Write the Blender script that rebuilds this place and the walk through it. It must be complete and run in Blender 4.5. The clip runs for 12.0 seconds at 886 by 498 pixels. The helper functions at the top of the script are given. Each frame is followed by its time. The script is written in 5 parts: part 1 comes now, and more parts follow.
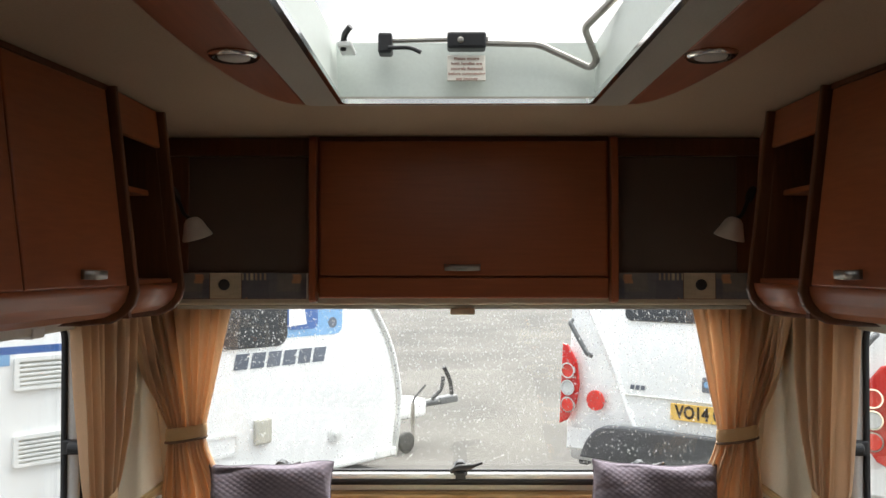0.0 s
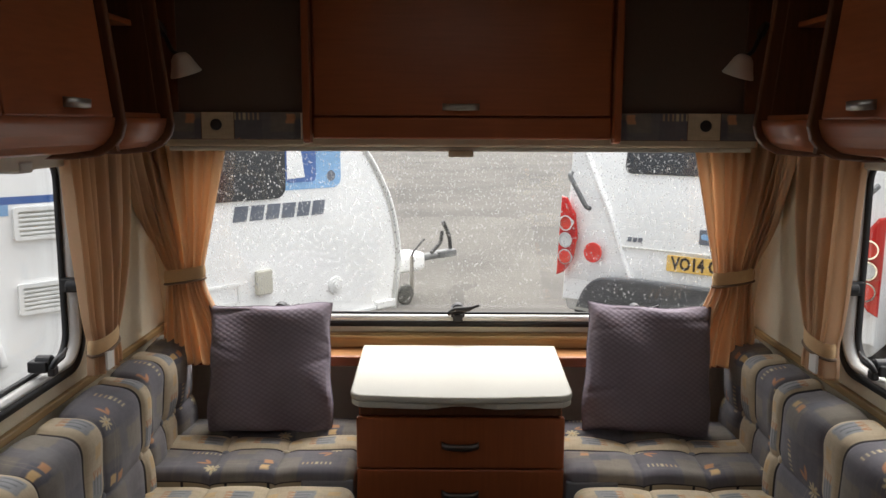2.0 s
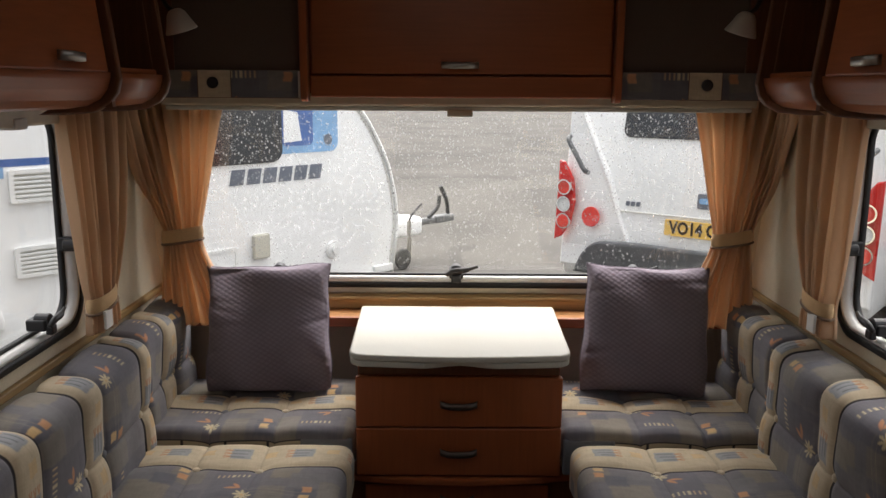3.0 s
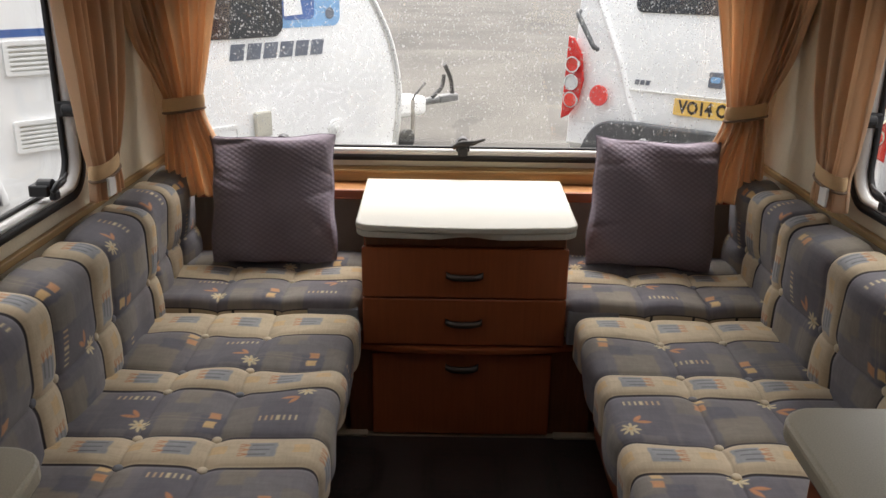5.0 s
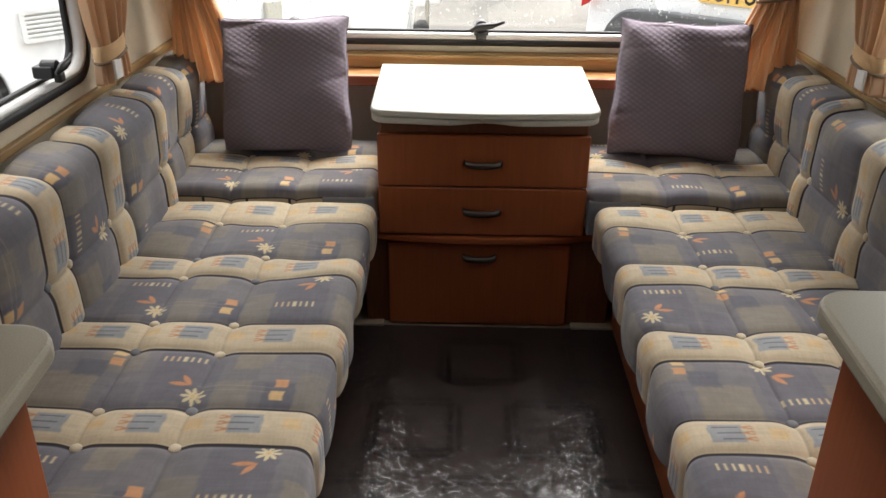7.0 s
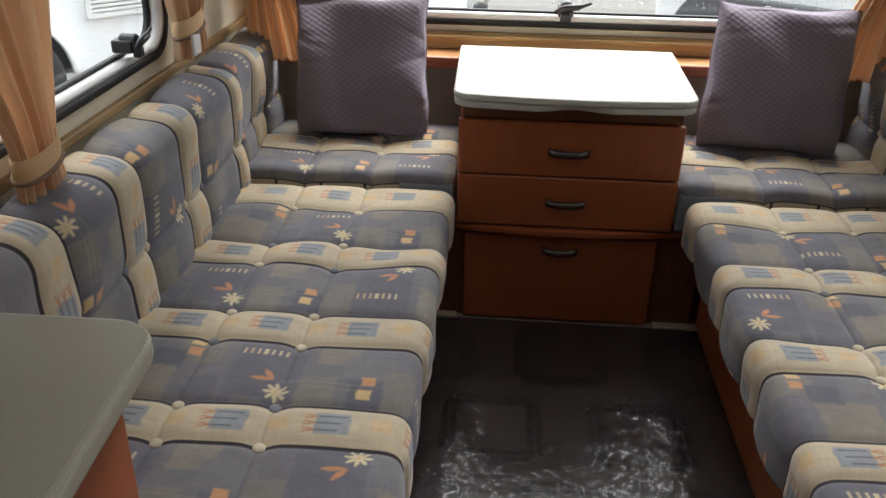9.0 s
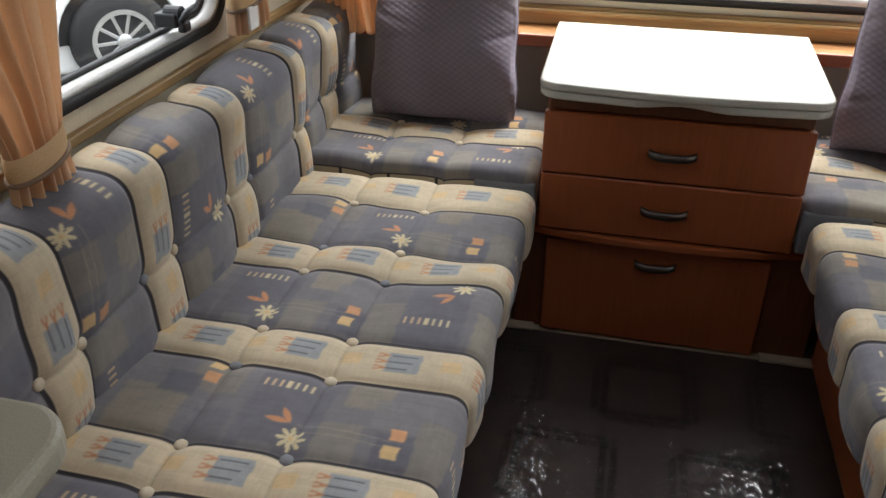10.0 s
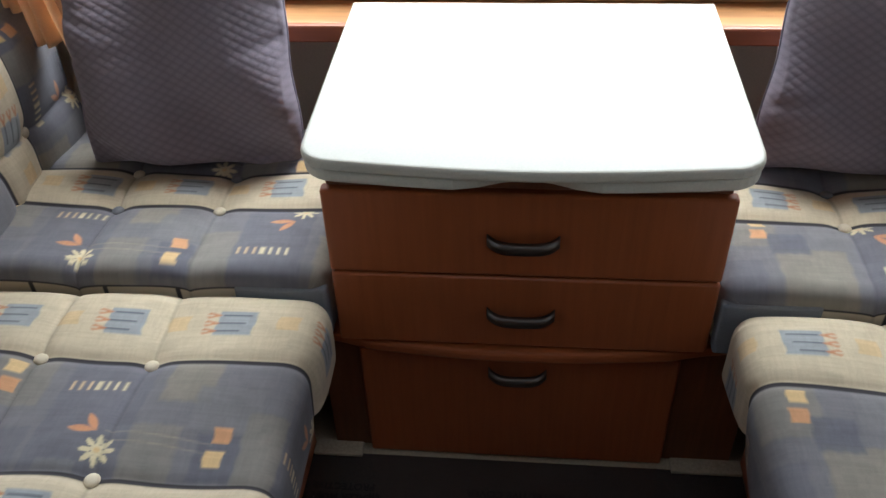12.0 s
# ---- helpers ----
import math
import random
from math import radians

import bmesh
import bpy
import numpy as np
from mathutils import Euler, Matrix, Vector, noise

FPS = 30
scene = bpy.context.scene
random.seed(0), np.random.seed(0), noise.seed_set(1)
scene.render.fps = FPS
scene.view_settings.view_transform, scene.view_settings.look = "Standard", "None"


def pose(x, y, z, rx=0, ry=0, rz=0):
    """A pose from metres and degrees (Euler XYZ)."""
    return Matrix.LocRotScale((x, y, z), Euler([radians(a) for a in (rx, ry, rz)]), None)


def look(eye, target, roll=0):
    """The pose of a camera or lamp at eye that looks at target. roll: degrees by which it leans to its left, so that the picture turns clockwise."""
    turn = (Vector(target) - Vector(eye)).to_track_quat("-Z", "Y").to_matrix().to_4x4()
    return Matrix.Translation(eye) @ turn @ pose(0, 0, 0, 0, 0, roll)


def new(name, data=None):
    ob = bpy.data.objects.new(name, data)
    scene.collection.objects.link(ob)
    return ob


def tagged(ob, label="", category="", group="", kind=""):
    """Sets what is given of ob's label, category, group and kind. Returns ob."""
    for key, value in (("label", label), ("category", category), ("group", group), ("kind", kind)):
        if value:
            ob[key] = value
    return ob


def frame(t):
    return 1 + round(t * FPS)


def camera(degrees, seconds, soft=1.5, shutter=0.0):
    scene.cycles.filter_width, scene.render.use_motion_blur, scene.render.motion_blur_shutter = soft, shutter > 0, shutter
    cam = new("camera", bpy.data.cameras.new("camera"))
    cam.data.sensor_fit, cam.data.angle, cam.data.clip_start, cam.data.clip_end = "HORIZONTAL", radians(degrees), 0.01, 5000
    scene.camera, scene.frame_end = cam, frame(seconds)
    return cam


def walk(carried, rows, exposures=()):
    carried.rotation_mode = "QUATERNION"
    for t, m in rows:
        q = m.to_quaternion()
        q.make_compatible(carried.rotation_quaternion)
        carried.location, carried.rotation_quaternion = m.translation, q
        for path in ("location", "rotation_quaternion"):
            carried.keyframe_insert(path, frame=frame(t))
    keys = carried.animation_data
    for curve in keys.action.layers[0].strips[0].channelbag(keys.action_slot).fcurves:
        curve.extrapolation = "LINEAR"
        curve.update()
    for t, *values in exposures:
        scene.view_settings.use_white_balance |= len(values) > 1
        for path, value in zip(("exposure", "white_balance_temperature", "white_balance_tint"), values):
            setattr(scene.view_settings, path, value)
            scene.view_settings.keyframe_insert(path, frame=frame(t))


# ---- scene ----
cam = camera(55.7, 12.0)
PATH = [
    (0, (-0.043, 0.237, 1.515), (-0.055, 2.236, 1.553), -0.0),
    (0.5, (-0.039, 0.248, 1.495), (-0.045, 2.248, 1.448), 0.1),
    (1, (-0.038, 0.26, 1.481), (-0.046, 2.255, 1.338), 0.1),
    (1.5, (-0.038, 0.269, 1.472), (-0.042, 2.257, 1.253), 0.4),
    (2, (-0.038, 0.278, 1.46), (-0.048, 2.256, 1.164), 0.2),
    (2.5, (-0.04, 0.28, 1.45), (-0.047, 2.252, 1.117), 0.2),
    (4.5, (-0.053, 0.298, 1.409), (-0.043, 2.215, 0.839), 0.8),
    (5, (-0.056, 0.302, 1.396), (-0.061, 2.197, 0.755), 0.8),
    (5.5, (-0.058, 0.311, 1.386), (-0.069, 2.178, 0.671), 0.7),
    (6, (-0.056, 0.321, 1.38), (-0.085, 2.167, 0.611), 0.4),
    (6.5, (-0.054, 0.329, 1.372), (-0.084, 2.157, 0.562), 0.4),
    (7, (-0.066, 0.34, 1.35), (-0.1, 2.143, 0.485), 0.6),
    (7.2, (-0.076, 0.346, 1.352), (-0.115, 2.136, 0.46), 0.7),
    (8.8, (-0.21, 0.397, 1.311), (-0.269, 2.185, 0.417), 1.2),
    (9, (-0.174, 0.437, 1.319), (-0.306, 2.219, 0.419), 1.0),
    (9.5, (-0.085, 0.617, 1.326), (-0.394, 2.354, 0.385), 1.2),
    (10, (-0.115, 0.73, 1.304), (-0.501, 2.426, 0.316), 0.4),
    (10.5, (-0.093, 0.922, 1.325), (-0.468, 2.598, 0.299), 0.6),
    (11, (-0.137, 1.134, 1.318), (-0.274, 2.801, 0.222), 1.5),
    (11.5, (-0.093, 1.362, 1.306), (-0.223, 2.992, 0.154), 0.5),
    (12, (-0.006, 1.599, 1.313), (-0.183, 3.152, 0.066), -2.3),
]
EXPOSURES = [
    (0.0, 1.98, 6500, 10), (1.0, 1.84, 6600, 13), (2.0, 1.58, 6650, 14), (2.7, 1.50, 6700, 15), (5.0, 1.66, 6750, 16), (6.5, 2.22, 6750, 16),
    (7.2, 2.32, 6600, 12), (9.0, 2.15, 6300, 11), (10.0, 2.22, 6300, 11), (11.0, 2.20, 6100, 9), (12.0, 2.20, 5850, 8),
]
walk(cam, [(t, look(eye, target, roll)) for t, eye, target, roll in PATH], EXPOSURES)

# ---------------------------------------------------------------- light
SUN_EL, SUN_AZ = radians(66), radians(16)
world = bpy.data.worlds.new("overcast_sky")
scene.world = world
world.use_nodes = True
wn, wl = world.node_tree.nodes, world.node_tree.links
sky = wn.new("ShaderNodeTexSky")
sky.sky_type = "NISHITA"
sky.sun_disc = False
sky.sun_elevation, sky.sun_rotation = SUN_EL, SUN_AZ
sky.air_density, sky.dust_density, sky.ozone_density = 1.0, 6.0, 1.0
hsv = wn.new("ShaderNodeHueSaturation")
hsv.inputs["Saturation"].default_value = 0.25
wl.new(sky.outputs[0], hsv.inputs["Color"])
wl.new(hsv.outputs[0], wn["Background"].inputs["Color"])
wn["Background"].inputs["Strength"].default_value = 0.15
sun = new("sun", bpy.data.lights.new("sun", "SUN"))
sun.data.energy, sun.data.angle, sun.data.color = 1.5, radians(80), (1.0, 0.97, 0.93)
sun.matrix_world = look((0, 0, 20), (0 - math.sin(SUN_AZ) * math.cos(SUN_EL), 0 - math.cos(SUN_AZ) * math.cos(SUN_EL), 20 - math.sin(SUN_EL)))

# ---------------------------------------------------------------- materials


def material(name, base, rough=0.5, metal=0.0, grain=(40, 40, 40), contrast=0.15, stain=2.5, stain_amount=0.12,
             bump=0.15, bump_dist=0.002, coat=0.0, coat_rough=0.1, spec=0.5):
    """A principled surface with fine grain, broad stains and relief, in metres."""
    m = bpy.data.materials.new(name)
    m.use_nodes = True
    n, l = m.node_tree.nodes, m.node_tree.links
    p = n["Principled BSDF"]
    p.inputs["Roughness"].default_value = rough
    p.inputs["Metallic"].default_value = metal
    p.inputs["Coat Weight"].default_value = coat
    p.inputs["Coat Roughness"].default_value = coat_rough
    p.inputs["Specular IOR Level"].default_value = spec
    tc = n.new("ShaderNodeTexCoord")
    mp = n.new("ShaderNodeMapping")
    mp.inputs["Scale"].default_value = grain
    l.new(tc.outputs["Object"], mp.inputs["Vector"])
    fine = n.new("ShaderNodeTexNoise")
    fine.inputs["Scale"].default_value = 1.0
    fine.inputs["Detail"].default_value = 6.0
    l.new(mp.outputs[0], fine.inputs["Vector"])
    broad = n.new("ShaderNodeTexNoise")
    broad.inputs["Scale"].default_value = stain
    broad.inputs["Detail"].default_value = 4.0
    l.new(tc.outputs["Object"], broad.inputs["Vector"])

    def shade(source, amount):
        r = n.new("ShaderNodeMapRange")
        r.inputs["From Min"].default_value, r.inputs["From Max"].default_value = 0.3, 0.7
        r.inputs["To Min"].default_value, r.inputs["To Max"].default_value = 1 - amount, 1 + amount
        l.new(source, r.inputs["Value"])
        return r.outputs[0]
    mul = n.new("ShaderNodeMath")
    mul.operation = "MULTIPLY"
    l.new(shade(fine.outputs["Fac"], contrast), mul.inputs[0])
    l.new(shade(broad.outputs["Fac"], stain_amount), mul.inputs[1])
    vm = n.new("ShaderNodeVectorMath")
    vm.operation = "SCALE"
    vm.inputs[0].default_value = base
    l.new(mul.outputs[0], vm.inputs["Scale"])
    l.new(vm.outputs[0], p.inputs["Base Color"])
    rr = n.new("ShaderNodeMapRange")
    rr.inputs["To Min"].default_value, rr.inputs["To Max"].default_value = max(0.02, rough - 0.08), min(1.0, rough + 0.08)
    l.new(broad.outputs["Fac"], rr.inputs["Value"])
    l.new(rr.outputs[0], p.inputs["Roughness"])
    if bump:
        b = n.new("ShaderNodeBump")
        b.inputs["Strength"].default_value = bump
        b.inputs["Distance"].default_value = bump_dist
        l.new(fine.outputs["Fac"], b.inputs["Height"])
        l.new(b.outputs[0], p.inputs["Normal"])
    return m


def glass_material(name, tint=(0.96, 0.98, 0.97), gloss_rough=0.02, body=None, body_mix=0.0, gloss=0.04):
    m = bpy.data.materials.new(name)
    m.use_nodes = True
    n, l = m.node_tree.nodes, m.node_tree.links
    n.remove(n["Principled BSDF"])
    tr, gl, fr, mx = (n.new("ShaderNodeBsdfTransparent"), n.new("ShaderNodeBsdfGlossy"), n.new("ShaderNodeMath"),
                      n.new("ShaderNodeMixShader"))
    lw, sc = n.new("ShaderNodeLayerWeight"), n.new("ShaderNodeMath")
    lw.inputs["Blend"].default_value = 0.5
    fr.operation, sc.operation = "POWER", "MULTIPLY_ADD"
    fr.inputs[1].default_value = 5.0
    sc.inputs[1].default_value, sc.inputs[2].default_value = 0.9, gloss
    l.new(lw.outputs["Facing"], fr.inputs[0])
    l.new(fr.outputs[0], sc.inputs[0])
    tr.inputs["Color"].default_value = (*tint, 1)
    gl.inputs["Roughness"].default_value = gloss_rough
    l.new(sc.outputs[0], mx.inputs["Fac"])
    l.new(tr.outputs[0], mx.inputs[1])
    l.new(gl.outputs[0], mx.inputs[2])
    last = mx
    if body:
        df, tl, m2, m3 = (n.new("ShaderNodeBsdfDiffuse"), n.new("ShaderNodeBsdfTranslucent"), n.new("ShaderNodeMixShader"),
                          n.new("ShaderNodeMixShader"))
        df.inputs["Color"].default_value = (*body, 1)
        tl.inputs["Color"].default_value = (*body, 1)
        l.new(df.outputs[0], m2.inputs[1])
        l.new(tl.outputs[0], m2.inputs[2])
        m3.inputs["Fac"].default_value = body_mix
        l.new(mx.outputs[0], m3.inputs[1])
        l.new(m2.outputs[0], m3.inputs[2])
        last = m3
    l.new(last.outputs[0], n["Material Output"].inputs["Surface"])
    return m


def add_translucency(m, colour, share):
    n, l = m.node_tree.nodes, m.node_tree.links
    tl, mx = n.new("ShaderNodeBsdfTranslucent"), n.new("ShaderNodeMixShader")
    tl.inputs["Color"].default_value = (*colour, 1)
    mx.inputs["Fac"].default_value = share
    l.new(n["Principled BSDF"].outputs[0], mx.inputs[1])
    l.new(tl.outputs[0], mx.inputs[2])
    l.new(mx.outputs[0], n["Material Output"].inputs["Surface"])
    return m


def woven_material(name, rough=0.9, weave=900.0):
    """Cloth whose printed pattern or rib shading sits in the mesh's colour attribute 'print'."""
    m = bpy.data.materials.new(name)
    m.use_nodes = True
    n, l = m.node_tree.nodes, m.node_tree.links
    p = n["Principled BSDF"]
    p.inputs["Roughness"].default_value = rough
    p.inputs["Specular IOR Level"].default_value = 0.2
    p.inputs["Sheen Weight"].default_value = 0.15
    at = n.new("ShaderNodeAttribute")
    at.attribute_name = "print"
    tc = n.new("ShaderNodeTexCoord")
    fine = n.new("ShaderNodeTexNoise")
    fine.inputs["Scale"].default_value = weave
    l.new(tc.outputs["Object"], fine.inputs["Vector"])
    broad = n.new("ShaderNodeTexNoise")
    broad.inputs["Scale"].default_value = 9.0
    broad.inputs["Detail"].default_value = 5.0
    l.new(tc.outputs["Object"], broad.inputs["Vector"])
    add = n.new("ShaderNodeMath")
    add.operation = "MULTIPLY_ADD"
    add.inputs[1].default_value, add.inputs[2].default_value = 0.30, 0.70
    l.new(fine.outputs["Fac"], add.inputs[0])
    add2 = n.new("ShaderNodeMath")
    add2.operation = "MULTIPLY_ADD"
    add2.inputs[1].default_value = 0.30
    l.new(broad.outputs["Fac"], add2.inputs[0])
    l.new(add.outputs[0], add2.inputs[2])
    vm = n.new("ShaderNodeVectorMath")
    vm.operation = "SCALE"
    l.new(at.outputs["Color"], vm.inputs[0])
    l.new(add2.outputs[0], vm.inputs["Scale"])
    l.new(vm.outputs[0], p.inputs["Base Color"])
    b = n.new("ShaderNodeBump")
    b.inputs["Strength"].default_value = 0.25
    b.inputs["Distance"].default_value = 0.001
    l.new(fine.outputs["Fac"], b.inputs["Height"])
    l.new(b.outputs[0], p.inputs["Normal"])
    return m


CHERRY = (0.315, 0.086, 0.027)
M_WOOD = material("cherry_veneer_upright", CHERRY, 0.38, grain=(120, 120, 6), contrast=0.09, stain=3, stain_amount=0.08, bump=0.06, bump_dist=0.0006)
M_WOODX = material("cherry_veneer_across", CHERRY, 0.38, grain=(6, 120, 120), contrast=0.09, stain=3, stain_amount=0.08, bump=0.06, bump_dist=0.0006)
M_WOODY = material("cherry_veneer_along", CHERRY, 0.38, grain=(120, 6, 120), contrast=0.09, stain=3, stain_amount=0.08, bump=0.06, bump_dist=0.0006)
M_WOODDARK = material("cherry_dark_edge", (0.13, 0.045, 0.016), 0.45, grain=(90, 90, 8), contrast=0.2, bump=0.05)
M_SHELFWOOD = material("oiled_oak_shelf", (0.42, 0.20, 0.075), 0.42, grain=(6, 110, 110), contrast=0.2, bump=0.05)
M_TRIMWOOD = material("pale_oak_trim", (0.45, 0.29, 0.12), 0.45, grain=(5, 90, 90), contrast=0.2, bump=0.05)
M_TRIMY = material("pale_oak_trim_along", (0.40, 0.26, 0.11), 0.45, grain=(90, 5, 90), contrast=0.2, bump=0.05)
M_WALL = material("cream_textured_wallboard", (0.72, 0.64, 0.48), 0.75, grain=(260, 260, 260), contrast=0.06, stain=3, stain_amount=0.05, bump=0.35, bump_dist=0.001)
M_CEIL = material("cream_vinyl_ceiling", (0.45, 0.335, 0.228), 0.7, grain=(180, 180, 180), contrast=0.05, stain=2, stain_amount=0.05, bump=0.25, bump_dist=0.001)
M_LAMINATE = material("off_white_laminate", (0.52, 0.505, 0.43), 0.45, grain=(300, 300, 300), contrast=0.05, stain=6, stain_amount=0.03, bump=0.08, bump_dist=0.0005)
M_WORKTOP = material("pale_grey_worktop", (0.27, 0.255, 0.20), 0.35, grain=(500, 500, 500), contrast=0.12, stain=8, stain_amount=0.03, bump=0.08, bump_dist=0.0005)
M_STEEL = material("brushed_steel", (0.38, 0.36, 0.33), 0.42, metal=1.0, grain=(20, 300, 300), contrast=0.1, bump=0.05)
M_PEWTER = material("dark_pewter", (0.16, 0.145, 0.13), 0.5, metal=1.0, grain=(20, 300, 300), contrast=0.1, bump=0.05)
M_CHROME = material("chrome", (0.75, 0.75, 0.75), 0.12, metal=1.0, contrast=0.02, bump=0)
M_BLACK = material("black_plastic", (0.018, 0.018, 0.020), 0.42, grain=(300, 300, 300), contrast=0.15, bump=0.1)
M_RUBBER = material("black_rubber_seal", (0.015, 0.015, 0.016), 0.6, grain=(200, 200, 200), contrast=0.15, bump=0.1)
M_WHITEPL = material("white_plastic", (0.78, 0.79, 0.78), 0.35, grain=(120, 120, 120), contrast=0.03, stain=4, stain_amount=0.03, bump=0.05)
M_GREYPL = material("grey_plastic_surround", (0.64, 0.64, 0.60), 0.45, grain=(200, 200, 200), contrast=0.05, stain=4, stain_amount=0.05, bump=0.1)
M_SURROUND = material("taupe_plastic_surround", (0.46, 0.43, 0.37), 0.5, grain=(200, 200, 200), contrast=0.05, stain=4, stain_amount=0.08, bump=0.1)
M_LAMPWHITE = material("opal_lamp_shade", (0.58, 0.54, 0.48), 0.4, contrast=0.03, bump=0.03)
M_CASSETTE = material("cream_blind_cassette", (0.58, 0.52, 0.40), 0.4, contrast=0.04, bump=0.05)
M_NICHE = material("dark_niche_lining", (0.125, 0.088, 0.066), 0.8, grain=(400, 400, 400), contrast=0.2, bump=0.2)
M_CURTAIN = add_translucency(material("apricot_curtain_cloth", (0.82, 0.60, 0.40), 0.85, grain=(700, 700, 700), contrast=0.16, stain=5, stain_amount=0.06,
                                      bump=0.3, bump_dist=0.0008, spec=0.2), (0.86, 0.67, 0.48), 0.46)
M_TIE = material("apricot_tieback_cloth", (0.68, 0.46, 0.25), 0.85, grain=(700, 700, 700), contrast=0.16, bump=0.3, spec=0.2)
M_PIPING = material("taupe_piping", (0.22, 0.15, 0.10), 0.85, contrast=0.1, bump=0.1)
M_LINING = material("white_curtain_lining", (0.75, 0.74, 0.70), 0.85, contrast=0.05, bump=0.1)
M_FABRIC = woven_material("patterned_upholstery")
M_VELVET = material("mauve_velvet", (0.190, 0.168, 0.205), 0.85, grain=(500, 500, 500), contrast=0.22, stain=9, stain_amount=0.22, bump=0.25, spec=0.15)
M_VELVETP = woven_material("mauve_herringbone_velvet", 0.85, 600.0)
M_UPSTAND = material("pale_green_white_plastic", (0.50, 0.55, 0.51), 0.4, grain=(120, 120, 120), contrast=0.03, stain=4, stain_amount=0.04, bump=0.05)
_w = M_VELVETP.node_tree.nodes["Principled BSDF"]
_w.inputs["Sheen Weight"].default_value, _w.inputs["Sheen Roughness"].default_value = 0.5, 0.35
_w.inputs["Sheen Tint"].default_value = (0.75, 0.70, 0.85, 1)
_v = M_VELVET.node_tree.nodes["Principled BSDF"]
_v.inputs["Sheen Weight"].default_value, _v.inputs["Sheen Roughness"].default_value = 0.55, 0.35
_v.inputs["Sheen Tint"].default_value = (0.75, 0.70, 0.85, 1)
M_BUTTONC = material("cream_button_cloth", (0.58, 0.51, 0.38), 0.85, grain=(800, 800, 800), bump=0.2, spec=0.2)
M_BUTTONG = material("grey_button_cloth", (0.20, 0.21, 0.23), 0.85, grain=(800, 800, 800), bump=0.2, spec=0.2)
M_CARPET = material("dark_brown_carpet_under_film", (0.044, 0.034, 0.032), 0.6, grain=(350, 350, 350), contrast=0.3, stain=5, stain_amount=0.18,
                    bump=0.3, bump_dist=0.001)
M_PRINT = material("black_film_print", (0.010, 0.009, 0.009), 0.45, contrast=0.1, bump=0)
M_BEIGE = material("beige_floor_edge", (0.42, 0.36, 0.26), 0.6, grain=(200, 200, 200), bump=0.1)
M_GLASS = glass_material("acrylic_pane")
M_DOME = glass_material("rooflight_acrylic", (0.24, 0.25, 0.25), 0.05, (0.85, 0.88, 0.88), 0.16)
# the drops' white body stands in for the sky they would refract
M_DROP = glass_material("raindrop_water", (0.90, 0.91, 0.92), 0.03, (0.9, 0.9, 0.9), 0.28, gloss=0.10)
M_LABEL = material("cream_label", (0.70, 0.66, 0.58), 0.5, contrast=0.03, bump=0)
M_LABELRED = material("brown_label_print", (0.30, 0.16, 0.12), 0.6, contrast=0.05, bump=0)
# outdoors
M_ASPHALT = material("wet_asphalt", (0.085, 0.079, 0.072), 0.85, spec=0.2, grain=(60, 60, 60), contrast=0.35, stain=0.45, stain_amount=0.30, bump=0.15, bump_dist=0.004)
M_VANWHITE = material("white_caravan_paint", (0.88, 0.89, 0.89), 0.22, grain=(60, 60, 60), contrast=0.02, stain=1.5, stain_amount=0.04, bump=0.03)
M_VANGREY = material("grey_moulding", (0.10, 0.105, 0.11), 0.45, grain=(90, 90, 90), contrast=0.1, bump=0.1)
M_VANGLASS = material("dark_caravan_window", (0.02, 0.022, 0.025), 0.08, contrast=0.1, bump=0)
M_BLUE = material("pale_blue_decal", (0.22, 0.42, 0.68), 0.3, contrast=0.04, bump=0)
M_BLUEDARK = material("deep_blue_decal", (0.06, 0.14, 0.38), 0.3, contrast=0.04, bump=0)
M_LETTER = material("slate_lettering", (0.13, 0.15, 0.19), 0.4, contrast=0.05, bump=0)
M_RED = material("red_lens", (0.55, 0.018, 0.015), 0.12, contrast=0.05, bump=0)
M_REFLECT = material("red_reflector", (0.70, 0.05, 0.035), 0.25, contrast=0.08, bump=0.1)
M_CLEARLENS = material("clear_lens", (0.65, 0.66, 0.66), 0.1, contrast=0.05, bump=0)
M_YELLOW = material("yellow_number_plate", (0.78, 0.50, 0.12), 0.35, contrast=0.03, bump=0)
M_ALLOY = material("silver_alloy", (0.62, 0.63, 0.64), 0.3, metal=0.8, contrast=0.05, bump=0)
M_TYRE = material("tyre_rubber", (0.02, 0.02, 0.021), 0.75, contrast=0.2, bump=0.3)

# ---------------------------------------------------------------- building helpers
PLACE = {}


def thing(name, loc, label, category, group="", kind=""):
    e = new(name)
    e.empty_display_size = 0.05
    e.location = loc
    PLACE[e] = Vector(loc)
    return tagged(e, label, category, group, kind)


def link_mesh(name, me, mat, parent=None, label="", smooth=False):
    ob = new(name, me)
    if mat:
        me.materials.append(mat)
    if smooth:
        me.shade_smooth()
    if parent is not None:
        origin = PLACE[parent]
        me.transform(Matrix.Translation(-origin))
        ob.parent = parent
        PLACE[ob] = origin
    else:
        PLACE[ob] = Vector((0, 0, 0))
    return tagged(ob, label)


def part(name, bm, mat, parent, label="", smooth=False):
    """One bmesh, in world metres, as one mesh object under a thing or a part."""
    me = bpy.data.meshes.new(name)
    bmesh.ops.recalc_face_normals(bm, faces=bm.faces)
    bm.to_mesh(me)
    bm.free()
    return link_mesh(name, me, mat, parent, label, smooth)


def setting(name, bm, mat, label="", category="", smooth=False):
    ob = part(name, bm, mat, None, "", smooth)
    return tagged(ob, label, category, kind="structure")


